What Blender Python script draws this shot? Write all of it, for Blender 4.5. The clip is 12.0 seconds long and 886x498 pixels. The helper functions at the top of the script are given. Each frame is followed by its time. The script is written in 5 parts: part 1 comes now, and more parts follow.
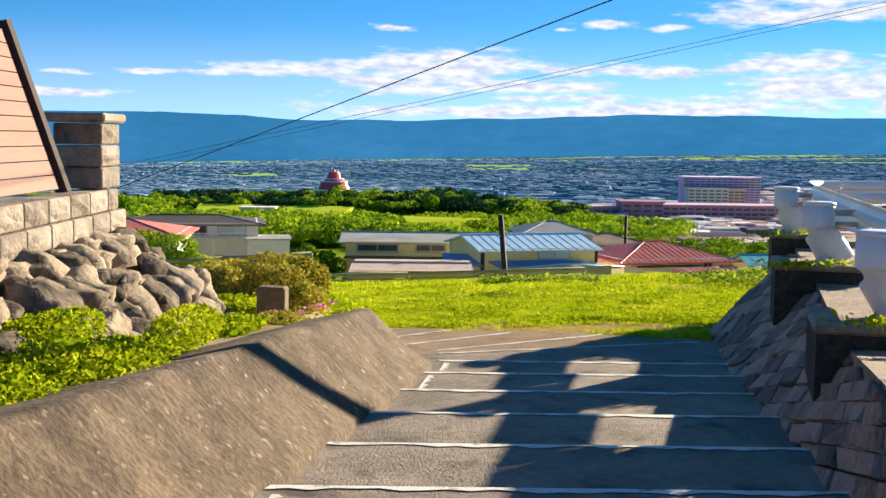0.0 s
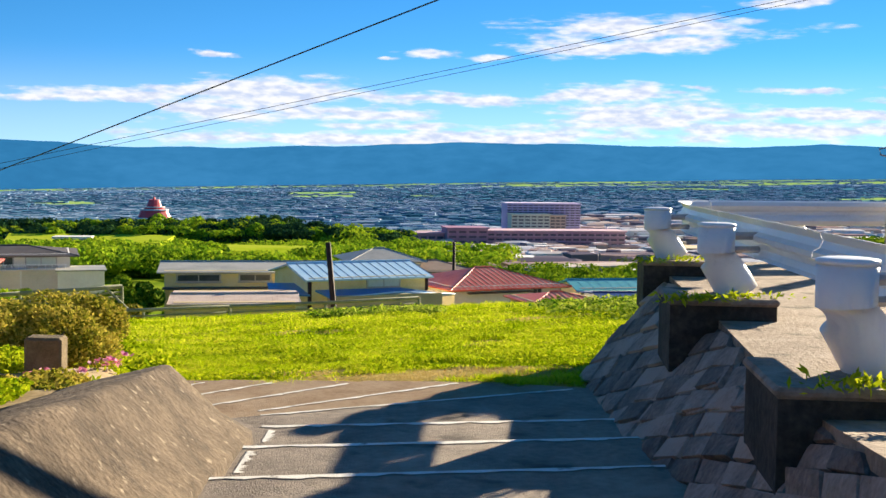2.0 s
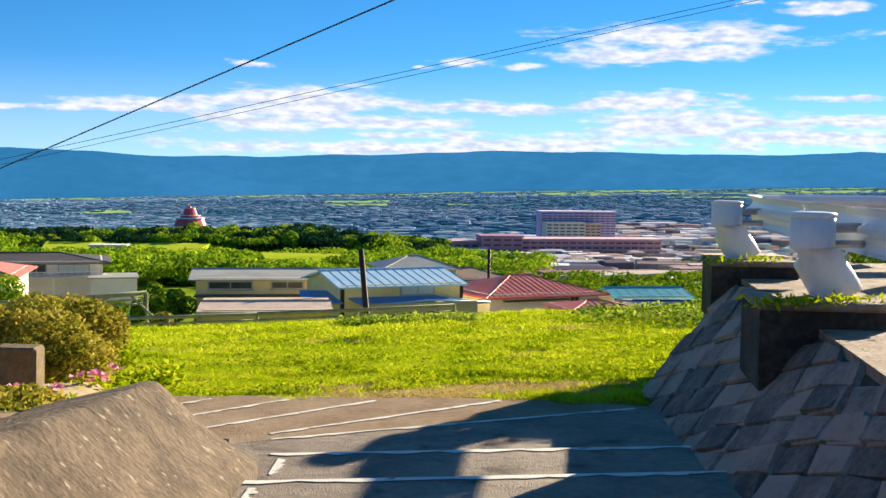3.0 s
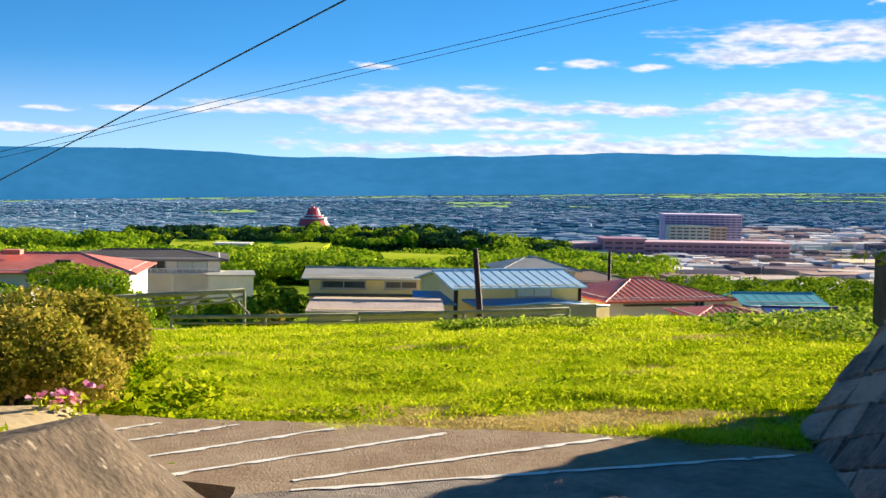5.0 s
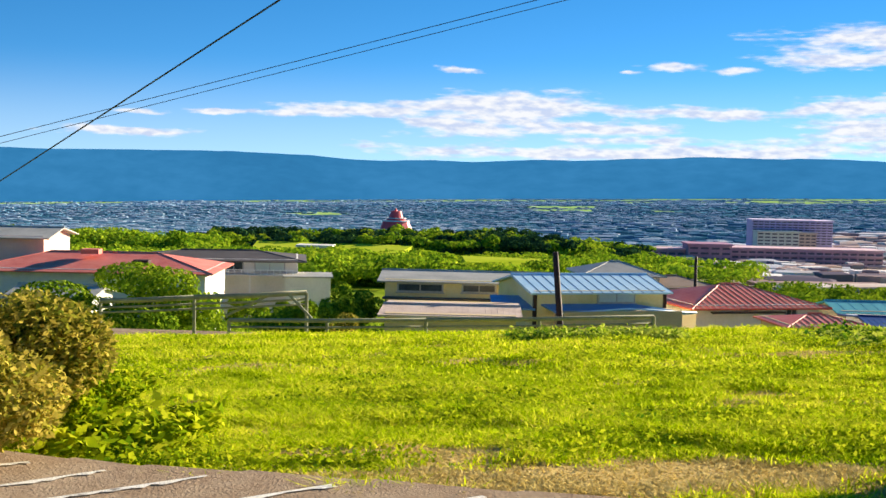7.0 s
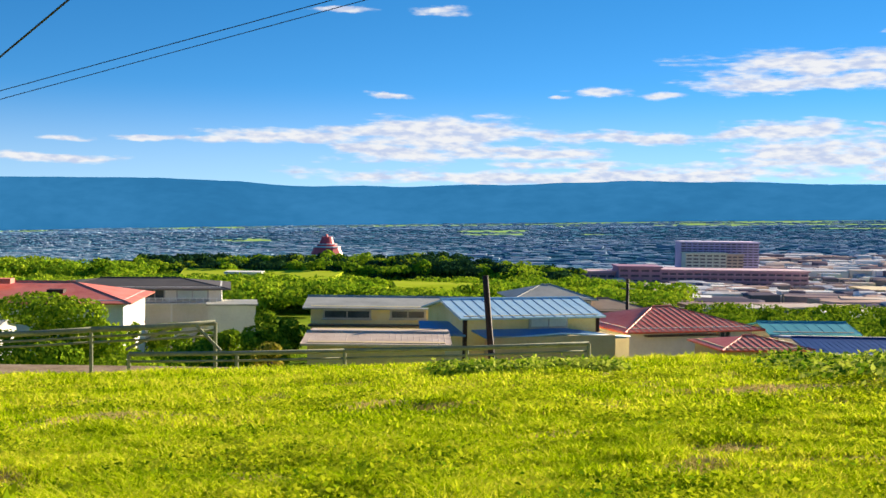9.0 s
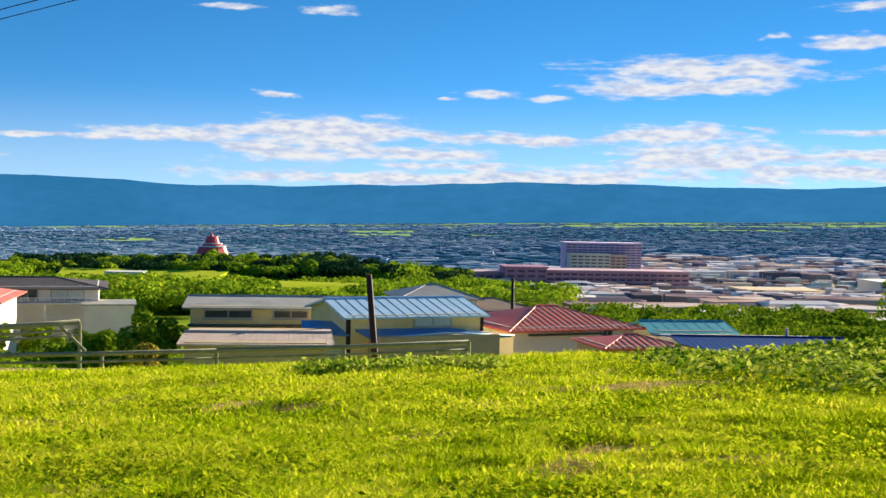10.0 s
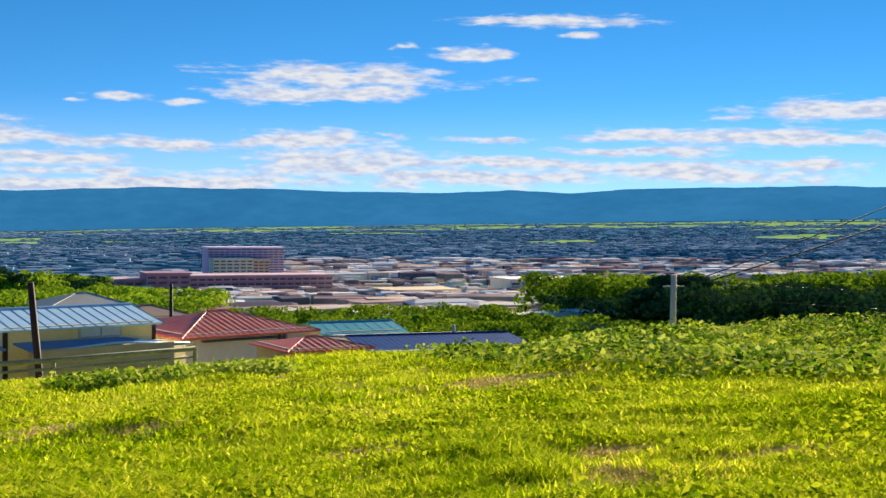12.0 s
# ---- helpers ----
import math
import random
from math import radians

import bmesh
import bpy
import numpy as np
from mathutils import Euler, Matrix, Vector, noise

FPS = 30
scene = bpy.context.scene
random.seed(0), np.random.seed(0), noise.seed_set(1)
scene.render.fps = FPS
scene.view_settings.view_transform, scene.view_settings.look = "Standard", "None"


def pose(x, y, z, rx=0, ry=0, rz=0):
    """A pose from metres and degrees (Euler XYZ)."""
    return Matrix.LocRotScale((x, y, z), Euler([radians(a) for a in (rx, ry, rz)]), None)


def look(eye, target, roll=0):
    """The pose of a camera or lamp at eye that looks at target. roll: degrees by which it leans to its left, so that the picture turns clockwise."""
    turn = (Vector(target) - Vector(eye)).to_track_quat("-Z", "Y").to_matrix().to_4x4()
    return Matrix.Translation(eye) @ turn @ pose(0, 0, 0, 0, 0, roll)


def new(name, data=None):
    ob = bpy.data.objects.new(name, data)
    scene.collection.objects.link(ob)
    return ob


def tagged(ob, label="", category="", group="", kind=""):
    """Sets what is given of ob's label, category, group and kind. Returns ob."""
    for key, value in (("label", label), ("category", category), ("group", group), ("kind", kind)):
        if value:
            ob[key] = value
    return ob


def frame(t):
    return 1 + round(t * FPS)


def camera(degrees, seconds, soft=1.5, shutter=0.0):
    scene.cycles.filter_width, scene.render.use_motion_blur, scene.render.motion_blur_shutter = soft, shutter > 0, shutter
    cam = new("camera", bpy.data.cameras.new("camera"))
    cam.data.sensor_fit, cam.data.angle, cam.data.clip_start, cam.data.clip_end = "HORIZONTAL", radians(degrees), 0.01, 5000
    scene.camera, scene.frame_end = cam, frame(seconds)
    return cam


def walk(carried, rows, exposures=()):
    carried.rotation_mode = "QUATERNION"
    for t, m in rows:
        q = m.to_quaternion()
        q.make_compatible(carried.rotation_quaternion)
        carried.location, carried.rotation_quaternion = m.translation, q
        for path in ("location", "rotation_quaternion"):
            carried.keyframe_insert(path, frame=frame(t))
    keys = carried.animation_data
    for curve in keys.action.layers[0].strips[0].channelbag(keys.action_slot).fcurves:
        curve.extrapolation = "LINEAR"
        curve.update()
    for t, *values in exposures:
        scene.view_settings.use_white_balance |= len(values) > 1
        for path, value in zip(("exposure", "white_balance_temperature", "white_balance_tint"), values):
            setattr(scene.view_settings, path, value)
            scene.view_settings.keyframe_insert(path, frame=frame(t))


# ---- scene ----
cam = camera(42.0, 12.0)
PATH = [
    (0, (-1.056, -12.364, 2.437), (-1.045, -10.373, 2.245), 0.8),
    (0.5, (-1.115, -11.837, 2.403), (-1.008, -9.85, 2.207), 0.5),
    (1, (-0.966, -11.246, 2.386), (-0.752, -9.266, 2.206), 0.8),
    (1.5, (-1.027, -10.672, 2.297), (-0.739, -8.699, 2.143), 0.9),
    (2, (-1.021, -10.042, 2.282), (-0.711, -8.071, 2.141), 0.8),
    (2.5, (-1.002, -9.291, 2.148), (-0.705, -7.318, 2.012), 0.7),
    (3, (-0.842, -8.509, 2.069), (-0.591, -6.529, 1.942), 0.7),
    (3.2, (-0.725, -8.112, 2.039), (-0.492, -6.128, 1.928), 0.8),
    (4.8, (-0.366, -6.37, 1.846), (-0.303, -4.375, 1.72), 1.1),
    (5, (-0.352, -6.138, 1.819), (-0.309, -4.142, 1.692), 1.0),
    (5.5, (-0.328, -5.508, 1.785), (-0.337, -3.512, 1.659), 0.9),
    (6, (-0.173, -4.862, 1.714), (-0.234, -2.867, 1.591), 0.9),
    (6.5, (-0.146, -4.384, 1.716), (-0.242, -2.39, 1.591), 0.9),
    (6.7, (-0.134, -4.218, 1.683), (-0.238, -2.224, 1.558), 1.2),
    (8.3, (0.125, -2.381, 1.498), (0.075, -0.384, 1.398), 0.9),
    (8.5, (0.13, -2.19, 1.496), (0.094, -0.193, 1.402), 0.8),
    (9, (0.105, -1.772, 1.477), (0.122, 0.227, 1.399), 0.8),
    (9.5, (0.3, -1.383, 1.406), (0.387, 0.614, 1.333), 1.0),
    (10, (0.372, -1.096, 1.36), (0.582, 0.891, 1.286), 1.2),
    (10.5, (0.251, -0.791, 1.339), (0.699, 1.157, 1.275), 1.4),
    (11, (-0.256, -0.28, 1.245), (0.462, 1.586, 1.205), 1.3),
    (11.5, (-0.796, 0.231, 1.142), (0.108, 2.015, 1.108), 1.2),
    (12, (-1.348, 0.731, 1.105), (-0.54, 2.56, 1.049), 0.7),
]
walk(cam, [(t, look(eye, target, roll)) for t, eye, target, roll in PATH], exposures=((0, 1.56, 7430, 10), (6, 1.53, 7350, 10), (12, 1.27, 7300, 10)))

# ---------------------------------------------------------------- light and sky
SUN_AZ, SUN_EL = 46.5, 15.7     # degrees: clockwise from +y, and up
sun_dir = Vector((math.sin(radians(SUN_AZ)) * math.cos(radians(SUN_EL)),
                  math.cos(radians(SUN_AZ)) * math.cos(radians(SUN_EL)), math.sin(radians(SUN_EL))))
sun_data = bpy.data.lights.new("sun", "SUN")
sun_data.energy, sun_data.angle, sun_data.color = 5.0, radians(0.5), (1.0, 0.90, 0.73)
sun = new("sun", sun_data)
sun.matrix_world = look(sun_dir * 50, (0, 0, 0))

# clouds as ellipses in the sky: bearing, height, half width, half height, in degrees
LOW_CLOUDS = [(-0.3, 3.5, 4.6, 0.79), (-2.2, 2.6, 3.0, 0.56), (3.1, 2.6, 4.9, 0.39), (-7.5, 3.2, 3.3, 0.34),
              (-10.8, 3.0, 1.6, 0.17), (10.0, 3.3, 4.1, 0.28), (16.9, 3.7, 3.0, 0.45), (18.4, 2.8, 3.3, 0.7),
              (6.7, 2.0, 3.3, 0.22), (3.7, 1.3, 8.2, 0.39), (11.9, 1.5, 6.8, 0.39), (-18.3, 1.9, 2.7, 0.22),
              (-17.9, 2.9, 1.1, 0.14), (-14.2, 3.0, 1.2, 0.14), (19.2, 2.6, 3.8, 0.7), (27.0, 2.7, 4.1, 0.28),
              (25.6, 2.0, 8.2, 0.45), (35.2, 4.1, 4.4, 0.45), (41.8, 3.9, 3.8, 0.39), (33.9, 3.3, 3.4, 0.3),
              (41.8, 2.7, 3.3, 0.28), (34.5, 2.3, 8.4, 0.45)]
HIGH_CLOUDS = [(-2.4, 5.3, 0.8, 0.17), (8.2, 5.6, 1.4, 0.22), (11.2, 5.4, 1.0, 0.17), (6.0, 5.3, 0.5, 0.11),
               (0.2, 9.4, 1.2, 0.2), (-4.8, 9.4, 1.2, 0.14), (18.3, 6.8, 5.2, 0.62), (15.3, 5.8, 3.0, 0.45),
               (19.7, 6.0, 2.6, 0.45), (25.3, 7.9, 1.4, 0.36), (30.0, 9.6, 3.8, 0.31), (30.7, 8.9, 0.8, 0.17),
               (41.8, 5.2, 3.8, 0.5), (26.4, 3.8, 2.3, 0.17), (21.3, 4.0, 0.7, 0.14), (21.8, 8.3, 0.5, 0.14),
               (45, 11.4, 5, 0.6), (60, 6, 9, 1.6), (-50, 5, 10, 1.5), (120, 8, 14, 2.5), (-120, 7, 12, 2.0), (175, 6, 12, 1.5)]

world = bpy.data.worlds.new("sky")
scene.world = world
world.use_nodes = True
WN, WL = world.node_tree.nodes, world.node_tree.links
WN.clear()


def wmath(op, a, b=None, c=None, vector=False):
    n = WN.new("ShaderNodeVectorMath" if vector else "ShaderNodeMath")
    n.operation = op
    for i, v in enumerate((a, b, c)):
        if v is None:
            continue
        if hasattr(v, "is_output"):
            WL.new(v, n.inputs[i])
        else:
            n.inputs[i].default_value = v
    return n.outputs["Value"] if (not vector or op == "LENGTH") else n.outputs["Vector"]


sky = WN.new("ShaderNodeTexSky")
sky.sky_type, sky.sun_disc = "NISHITA", False
sky.sun_elevation, sky.sun_rotation = radians(SUN_EL), radians(SUN_AZ)
sky.altitude, sky.air_density, sky.dust_density, sky.ozone_density = 600, 1.0, 0.0, 4.0
coord = WN.new("ShaderNodeTexCoord")
sep = WN.new("ShaderNodeSeparateXYZ")
WL.new(coord.outputs["Generated"], sep.inputs[0])
bearing = wmath("MULTIPLY", wmath("ARCTAN2", sep.outputs[0], sep.outputs[1]), 57.29578)
height = wmath("MULTIPLY", wmath("ARCSINE", sep.outputs[2]), 57.29578)
comb = WN.new("ShaderNodeCombineXYZ")
WL.new(bearing, comb.inputs[0])
WL.new(height, comb.inputs[1])


def wnoise(scale, detail, sx, sy, off):
    m = wmath("MULTIPLY_ADD", comb.outputs[0], (sx, sy, 0), (off, off * 0.7, off * 0.3), vector=True)
    n = WN.new("ShaderNodeTexNoise")
    n.inputs["Scale"].default_value, n.inputs["Detail"].default_value, n.inputs["Roughness"].default_value = scale, detail, 0.52
    WL.new(m, n.inputs["Vector"])
    return n.outputs[0]


warp = WN.new("ShaderNodeTexNoise")
warp.inputs["Scale"].default_value, warp.inputs["Detail"].default_value = 0.9, 3
WL.new(comb.outputs[0], warp.inputs["Vector"])
bent = wmath("ADD", comb.outputs[0], wmath("MULTIPLY", wmath("SUBTRACT", warp.outputs["Color"], (0.5, 0.5, 0.5), vector=True),
                                           (1.6, 0.35, 0), vector=True), vector=True)
field = None
for a, e, w, h in LOW_CLOUDS + HIGH_CLOUDS:
    w, h = w * 1.16, h * 1.02
    d = wmath("LENGTH", wmath("MULTIPLY_ADD", bent, (1 / w, 1 / h, 0), (-a / w, -e / h, 0), vector=True), vector=True)
    if field is None:
        field = d
    else:
        n = WN.new("ShaderNodeMath")
        n.operation = "SMOOTH_MIN"
        WL.new(field, n.inputs[0])
        WL.new(d, n.inputs[1])
        n.inputs[2].default_value = 0.25
        field = n.outputs[0]
rag = wmath("ADD", wmath("MULTIPLY", wmath("SUBTRACT", wnoise(0.5, 6, 0.8, 4.4, 3.1), 0.5), 2.9),
            wmath("MULTIPLY", wmath("SUBTRACT", wnoise(2.0, 6, 0.7, 3.6, 9.1), 0.5), 0.7))
dens = WN.new("ShaderNodeMapRange")
dens.interpolation_type = "SMOOTHSTEP"
dens.inputs["From Min"].default_value, dens.inputs["From Max"].default_value = 1.26, 0.38
WL.new(wmath("ADD", field, rag), dens.inputs["Value"])
shade = WN.new("ShaderNodeMix")
shade.data_type = "RGBA"
shade.inputs[6].default_value, shade.inputs[7].default_value = (0.56, 0.68, 0.98, 1), (0.88, 0.94, 1.06, 1)
tone = WN.new("ShaderNodeMapRange")
tone.inputs["From Min"].default_value, tone.inputs["From Max"].default_value = 0.38, 0.58
WL.new(wnoise(1.1, 5, 1.0, 3.2, 5.7), tone.inputs["Value"])
WL.new(tone.outputs[0], shade.inputs[0])
clear_bg, cloud_bg, mixbg, wout = (WN.new("ShaderNodeBackground"), WN.new("ShaderNodeBackground"),
                                   WN.new("ShaderNodeMixShader"), WN.new("ShaderNodeOutputWorld"))
# the valley air is clear: the blue of the upper sky reaches far down
WL.new(wmath("NORMALIZE", wmath("MULTIPLY_ADD", coord.outputs["Generated"], (0.9, 0.9, 2.0), (0, 0, 0.10), vector=True), vector=True), sky.inputs[0])
vivid = WN.new("ShaderNodeHueSaturation")
vivid.inputs["Saturation"].default_value = 1.25
WL.new(sky.outputs[0], vivid.inputs["Color"])
clear_bg.inputs["Strength"].default_value = 0.085
WL.new(shade.outputs[2], cloud_bg.inputs["Color"])
cloud_bg.inputs["Strength"].default_value = 0.37
WL.new(wmath("MULTIPLY", dens.outputs[0], 0.95), mixbg.inputs[0])
# summer haze low over the ridge
veil = WN.new("ShaderNodeMapRange")
veil.interpolation_type = "SMOOTHSTEP"
veil.inputs["From Min"].default_value, veil.inputs["From Max"].default_value = 6.0, 0.8
veil.inputs["To Max"].default_value = 0.36
WL.new(height, veil.inputs["Value"])
hazy = WN.new("ShaderNodeMix")
hazy.data_type = "RGBA"
hazy.inputs[7].default_value = (3.0, 3.7, 4.6, 1)
WL.new(veil.outputs[0], hazy.inputs[0])
WL.new(vivid.outputs[0], hazy.inputs[6])
WL.new(hazy.outputs[2], clear_bg.inputs["Color"])
WL.new(clear_bg.outputs[0], mixbg.inputs[1])
WL.new(cloud_bg.outputs[0], mixbg.inputs[2])
WL.new(mixbg.outputs[0], wout.inputs["Surface"])


# ---------------------------------------------------------------- materials
def material(name, colors, scale=3.0, rough=0.8, metal=0.0, bump=0.2, bump_scale=None, island=0.0, per_object=0.0,
             stretch=(1, 1, 1), glow=0.0, detail=6.0, dirt=None, subsurface=0.0, translucent=0.0):
    """A surface with two scales of colour noise and fine relief. colors: dark to light."""
    m = bpy.data.materials.new(name)
    m.use_nodes = True
    N, L = m.node_tree.nodes, m.node_tree.links
    b = N["Principled BSDF"]
    geo = N.new("ShaderNodeNewGeometry")
    mp = N.new("ShaderNodeMapping")
    mp.inputs["Scale"].default_value = stretch
    L.new(geo.outputs["Position"], mp.inputs["Vector"])
    big, small = N.new("ShaderNodeTexNoise"), N.new("ShaderNodeTexNoise")
    for n, s in ((big, scale), (small, scale * 9)):
        n.inputs["Scale"].default_value, n.inputs["Detail"].default_value, n.inputs["Roughness"].default_value = s, detail, 0.6
        L.new(mp.outputs[0], n.inputs["Vector"])
    add = N.new("ShaderNodeMath")
    add.operation = "MULTIPLY_ADD"
    L.new(small.outputs[0], add.inputs[0])
    add.inputs[1].default_value = 0.6
    L.new(big.outputs[0], add.inputs[2])
    fac = add.outputs[0]
    if island or per_object:
        src = geo.outputs["Random Per Island"] if island else N.new("ShaderNodeObjectInfo").outputs["Random"]
        k = N.new("ShaderNodeMath")
        k.operation = "MULTIPLY_ADD"
        L.new(src, k.inputs[0])
        k.inputs[1].default_value = island or per_object
        sub = N.new("ShaderNodeMath")
        sub.operation = "SUBTRACT"
        L.new(fac, sub.inputs[0])
        sub.inputs[1].default_value = 0.5 * (island or per_object)
        L.new(sub.outputs[0], k.inputs[2])
        fac = k.outputs[0]
    ramp = N.new("ShaderNodeValToRGB")
    el = ramp.color_ramp.elements
    while len(el) < len(colors):
        el.new(0.5)
    for i, c in enumerate(colors):
        el[i].position = 0.45 + 0.7 * (i / max(1, len(colors) - 1) - 0.0) * 0.78 if len(colors) > 1 else 0
        el[i].color = (*c, 1)
    L.new(fac, ramp.inputs[0])
    col = ramp.outputs[0]
    if dirt:
        dn = N.new("ShaderNodeTexNoise")
        dn.inputs["Scale"].default_value, dn.inputs["Detail"].default_value = dirt[1], 8
        L.new(geo.outputs["Position"], dn.inputs["Vector"])
        dr = N.new("ShaderNodeMapRange")
        dr.inputs["From Min"].default_value, dr.inputs["From Max"].default_value = dirt[2], dirt[2] + 0.12
        L.new(dn.outputs[0], dr.inputs["Value"])
        mx = N.new("ShaderNodeMix")
        mx.data_type = "RGBA"
        L.new(dr.outputs[0], mx.inputs[0])
        L.new(col, mx.inputs[6])
        mx.inputs[7].default_value = (*dirt[0], 1)
        col = mx.outputs[2]
    if glow:
        b.inputs["Base Color"].default_value = (0, 0, 0, 1)
    else:
        L.new(col, b.inputs["Base Color"])
    b.inputs["Roughness"].default_value, b.inputs["Metallic"].default_value = rough, metal
    b.inputs["Specular IOR Level"].default_value = 0.05 if translucent else 0.3
    if glow:
        L.new(col, b.inputs["Emission Color"])
        b.inputs["Emission Strength"].default_value = glow
    if bump:
        bn = N.new("ShaderNodeTexNoise")
        bn.inputs["Scale"].default_value, bn.inputs["Detail"].default_value = bump_scale or scale * 14, 6
        L.new(mp.outputs[0], bn.inputs["Vector"])
        bp = N.new("ShaderNodeBump")
        bp.inputs["Strength"].default_value, bp.inputs["Distance"].default_value = bump, 0.02
        L.new(bn.outputs[0], bp.inputs["Height"])
        L.new(bp.outputs[0], b.inputs["Normal"])
    if translucent:
        tr, mxs = N.new("ShaderNodeBsdfTranslucent"), N.new("ShaderNodeMixShader")
        L.new(col, tr.inputs["Color"])
        mxs.inputs[0].default_value = translucent
        L.new(b.outputs[0], mxs.inputs[1])
        L.new(tr.outputs[0], mxs.inputs[2])
        L.new(mxs.outputs[0], N["Material Output"].inputs["Surface"])
    return m


M_asphalt = material("worn_asphalt", [(0.13, 0.105, 0.085), (0.22, 0.18, 0.145), (0.34, 0.28, 0.22)], 1.6, 0.9, bump=0.7, bump_scale=70,
                     dirt=((0.10, 0.08, 0.065), 2.2, 0.58))
M_path = material("dusty_path", [(0.20, 0.14, 0.095), (0.31, 0.225, 0.155), (0.40, 0.31, 0.22)], 1.8, 0.95, bump=0.5, bump_scale=60)
M_line = material("worn_white_paint", [(0.40, 0.38, 0.33), (0.72, 0.69, 0.62), (0.8, 0.78, 0.72)], 5, 0.75, bump=0.3,
                  dirt=((0.16, 0.14, 0.12), 9, 0.60))
M_parapet = material("weathered_brown_mortar", [(0.033, 0.023, 0.016), (0.07, 0.05, 0.034), (0.15, 0.11, 0.075)], 2.4, 0.95, bump=1.0,
                     bump_scale=24, dirt=((0.30, 0.245, 0.18), 13, 0.62))
M_concrete = material("weathered_concrete", [(0.13, 0.095, 0.07), (0.26, 0.195, 0.145), (0.38, 0.30, 0.23)], 2.2, 0.92, bump=0.9, bump_scale=30, dirt=((0.10, 0.075, 0.05), 3, 0.56))
M_block = material("split_face_block", [(0.10, 0.083, 0.07), (0.20, 0.168, 0.14), (0.34, 0.29, 0.245)], 6, 0.95, bump=1.0, bump_scale=20, per_object=0.3)
M_rubble = material("rubble_stone", [(0.055, 0.042, 0.031), (0.16, 0.125, 0.092), (0.31, 0.25, 0.19)], 4.2, 0.95, bump=1.0, bump_scale=16, per_object=0.45,
                    dirt=((0.035, 0.028, 0.02), 4, 0.53))
M_stone = material("dark_wall_stone", [(0.10, 0.08, 0.07), (0.22, 0.17, 0.14), (0.40, 0.31, 0.25)], 2.6, 0.9, bump=1.0, bump_scale=26, per_object=0.55)
M_mortar = material("dark_joint", [(0.03, 0.028, 0.025), (0.07, 0.06, 0.05)], 4, 0.95, bump=0.4)
# near-black for the footings' sides: their shade is put into the colour
M_core_shade = material("shade_black_concrete", [(0.018, 0.016, 0.014), (0.035, 0.03, 0.025), (0.09, 0.075, 0.06)], 2.0, 0.95, bump=0.4)
M_white = material("white_rail_paint", [(0.62, 0.63, 0.64), (0.78, 0.79, 0.80), (0.82, 0.82, 0.82)], 2.5, 0.35, bump=0.04,
                   dirt=((0.42, 0.33, 0.22), 11, 0.74))
M_steel = material("grey_steel", [(0.30, 0.31, 0.33), (0.45, 0.46, 0.48)], 4, 0.45, 0.6, bump=0.05)
M_pole = material("pole_concrete", [(0.38, 0.35, 0.32), (0.52, 0.48, 0.44)], 3, 0.8, bump=0.15)
M_wood_brown = material("brown_slat", [(0.10, 0.03, 0.017), (0.16, 0.055, 0.034), (0.20, 0.078, 0.05)], 2.5, 0.6, bump=0.15, stretch=(1, 0.2, 4), per_object=0.15)
M_dark_post = material("dark_brown_metal", [(0.03, 0.014, 0.013), (0.05, 0.024, 0.02)], 5, 0.7, bump=0.05)
M_wire = material("black_cable", [(0.015, 0.016, 0.02), (0.03, 0.03, 0.035)], 8, 0.6, bump=0)
M_marker = material("mossy_marker_stone", [(0.08, 0.062, 0.035), (0.14, 0.105, 0.06), (0.22, 0.17, 0.10)], 6, 0.95, bump=0.5)
M_lawn = material("grassy_soil", [(0.17, 0.13, 0.03), (0.26, 0.25, 0.025), (0.36, 0.38, 0.03), (0.46, 0.41, 0.09)], 1.1, 0.95, bump=0.8, bump_scale=9)
M_dry = material("dry_thatch", [(0.42, 0.27, 0.09), (0.58, 0.42, 0.16), (0.68, 0.52, 0.24)], 1.2, 0.95, bump=0.7, bump_scale=18)
M_soil = material("garden_soil", [(0.16, 0.12, 0.07), (0.30, 0.23, 0.14), (0.40, 0.32, 0.20)], 1.0, 0.95, bump=0.6, bump_scale=14)
M_slope = material("green_hillside", [(0.05, 0.10, 0.012), (0.14, 0.22, 0.02), (0.28, 0.35, 0.035)], 0.05, 0.95, bump=0.0)
# distance haze is mixed into the next two colours
M_plain = material("haze_blue_valley_floor", [(0.035, 0.16, 0.21), (0.05, 0.19, 0.27), (0.08, 0.23, 0.33)], 0.006, 0.95, bump=0.0, stretch=(0.25, 1, 1))
M_rice = material("hazy_rice_paddy", [(0.13, 0.27, 0.13), (0.24, 0.42, 0.13), (0.34, 0.52, 0.17)], 0.01, 0.95, bump=0.0, stretch=(0.3, 1, 1))
M_field = material("bright_crop_field", [(0.20, 0.30, 0.02), (0.38, 0.48, 0.03), (0.50, 0.55, 0.07)], 0.08, 0.95, bump=0.0, stretch=(0.3, 1, 1))
M_grass = material("grass_blades", [(0.13, 0.25, 0.006), (0.36, 0.51, 0.010), (0.60, 0.70, 0.02), (0.80, 0.77, 0.08)], 0.55, 0.55, bump=0, island=0.5, translucent=0.45)
M_dryblade = material("dry_blades", [(0.42, 0.30, 0.09), (0.60, 0.47, 0.16), (0.70, 0.58, 0.26)], 2, 0.8, bump=0, island=0.4, translucent=0.3)
M_weed = material("weed_leaves", [(0.07, 0.17, 0.008), (0.28, 0.38, 0.012), (0.52, 0.56, 0.03)], 0.8, 0.5, bump=0, island=0.55, translucent=0.35)
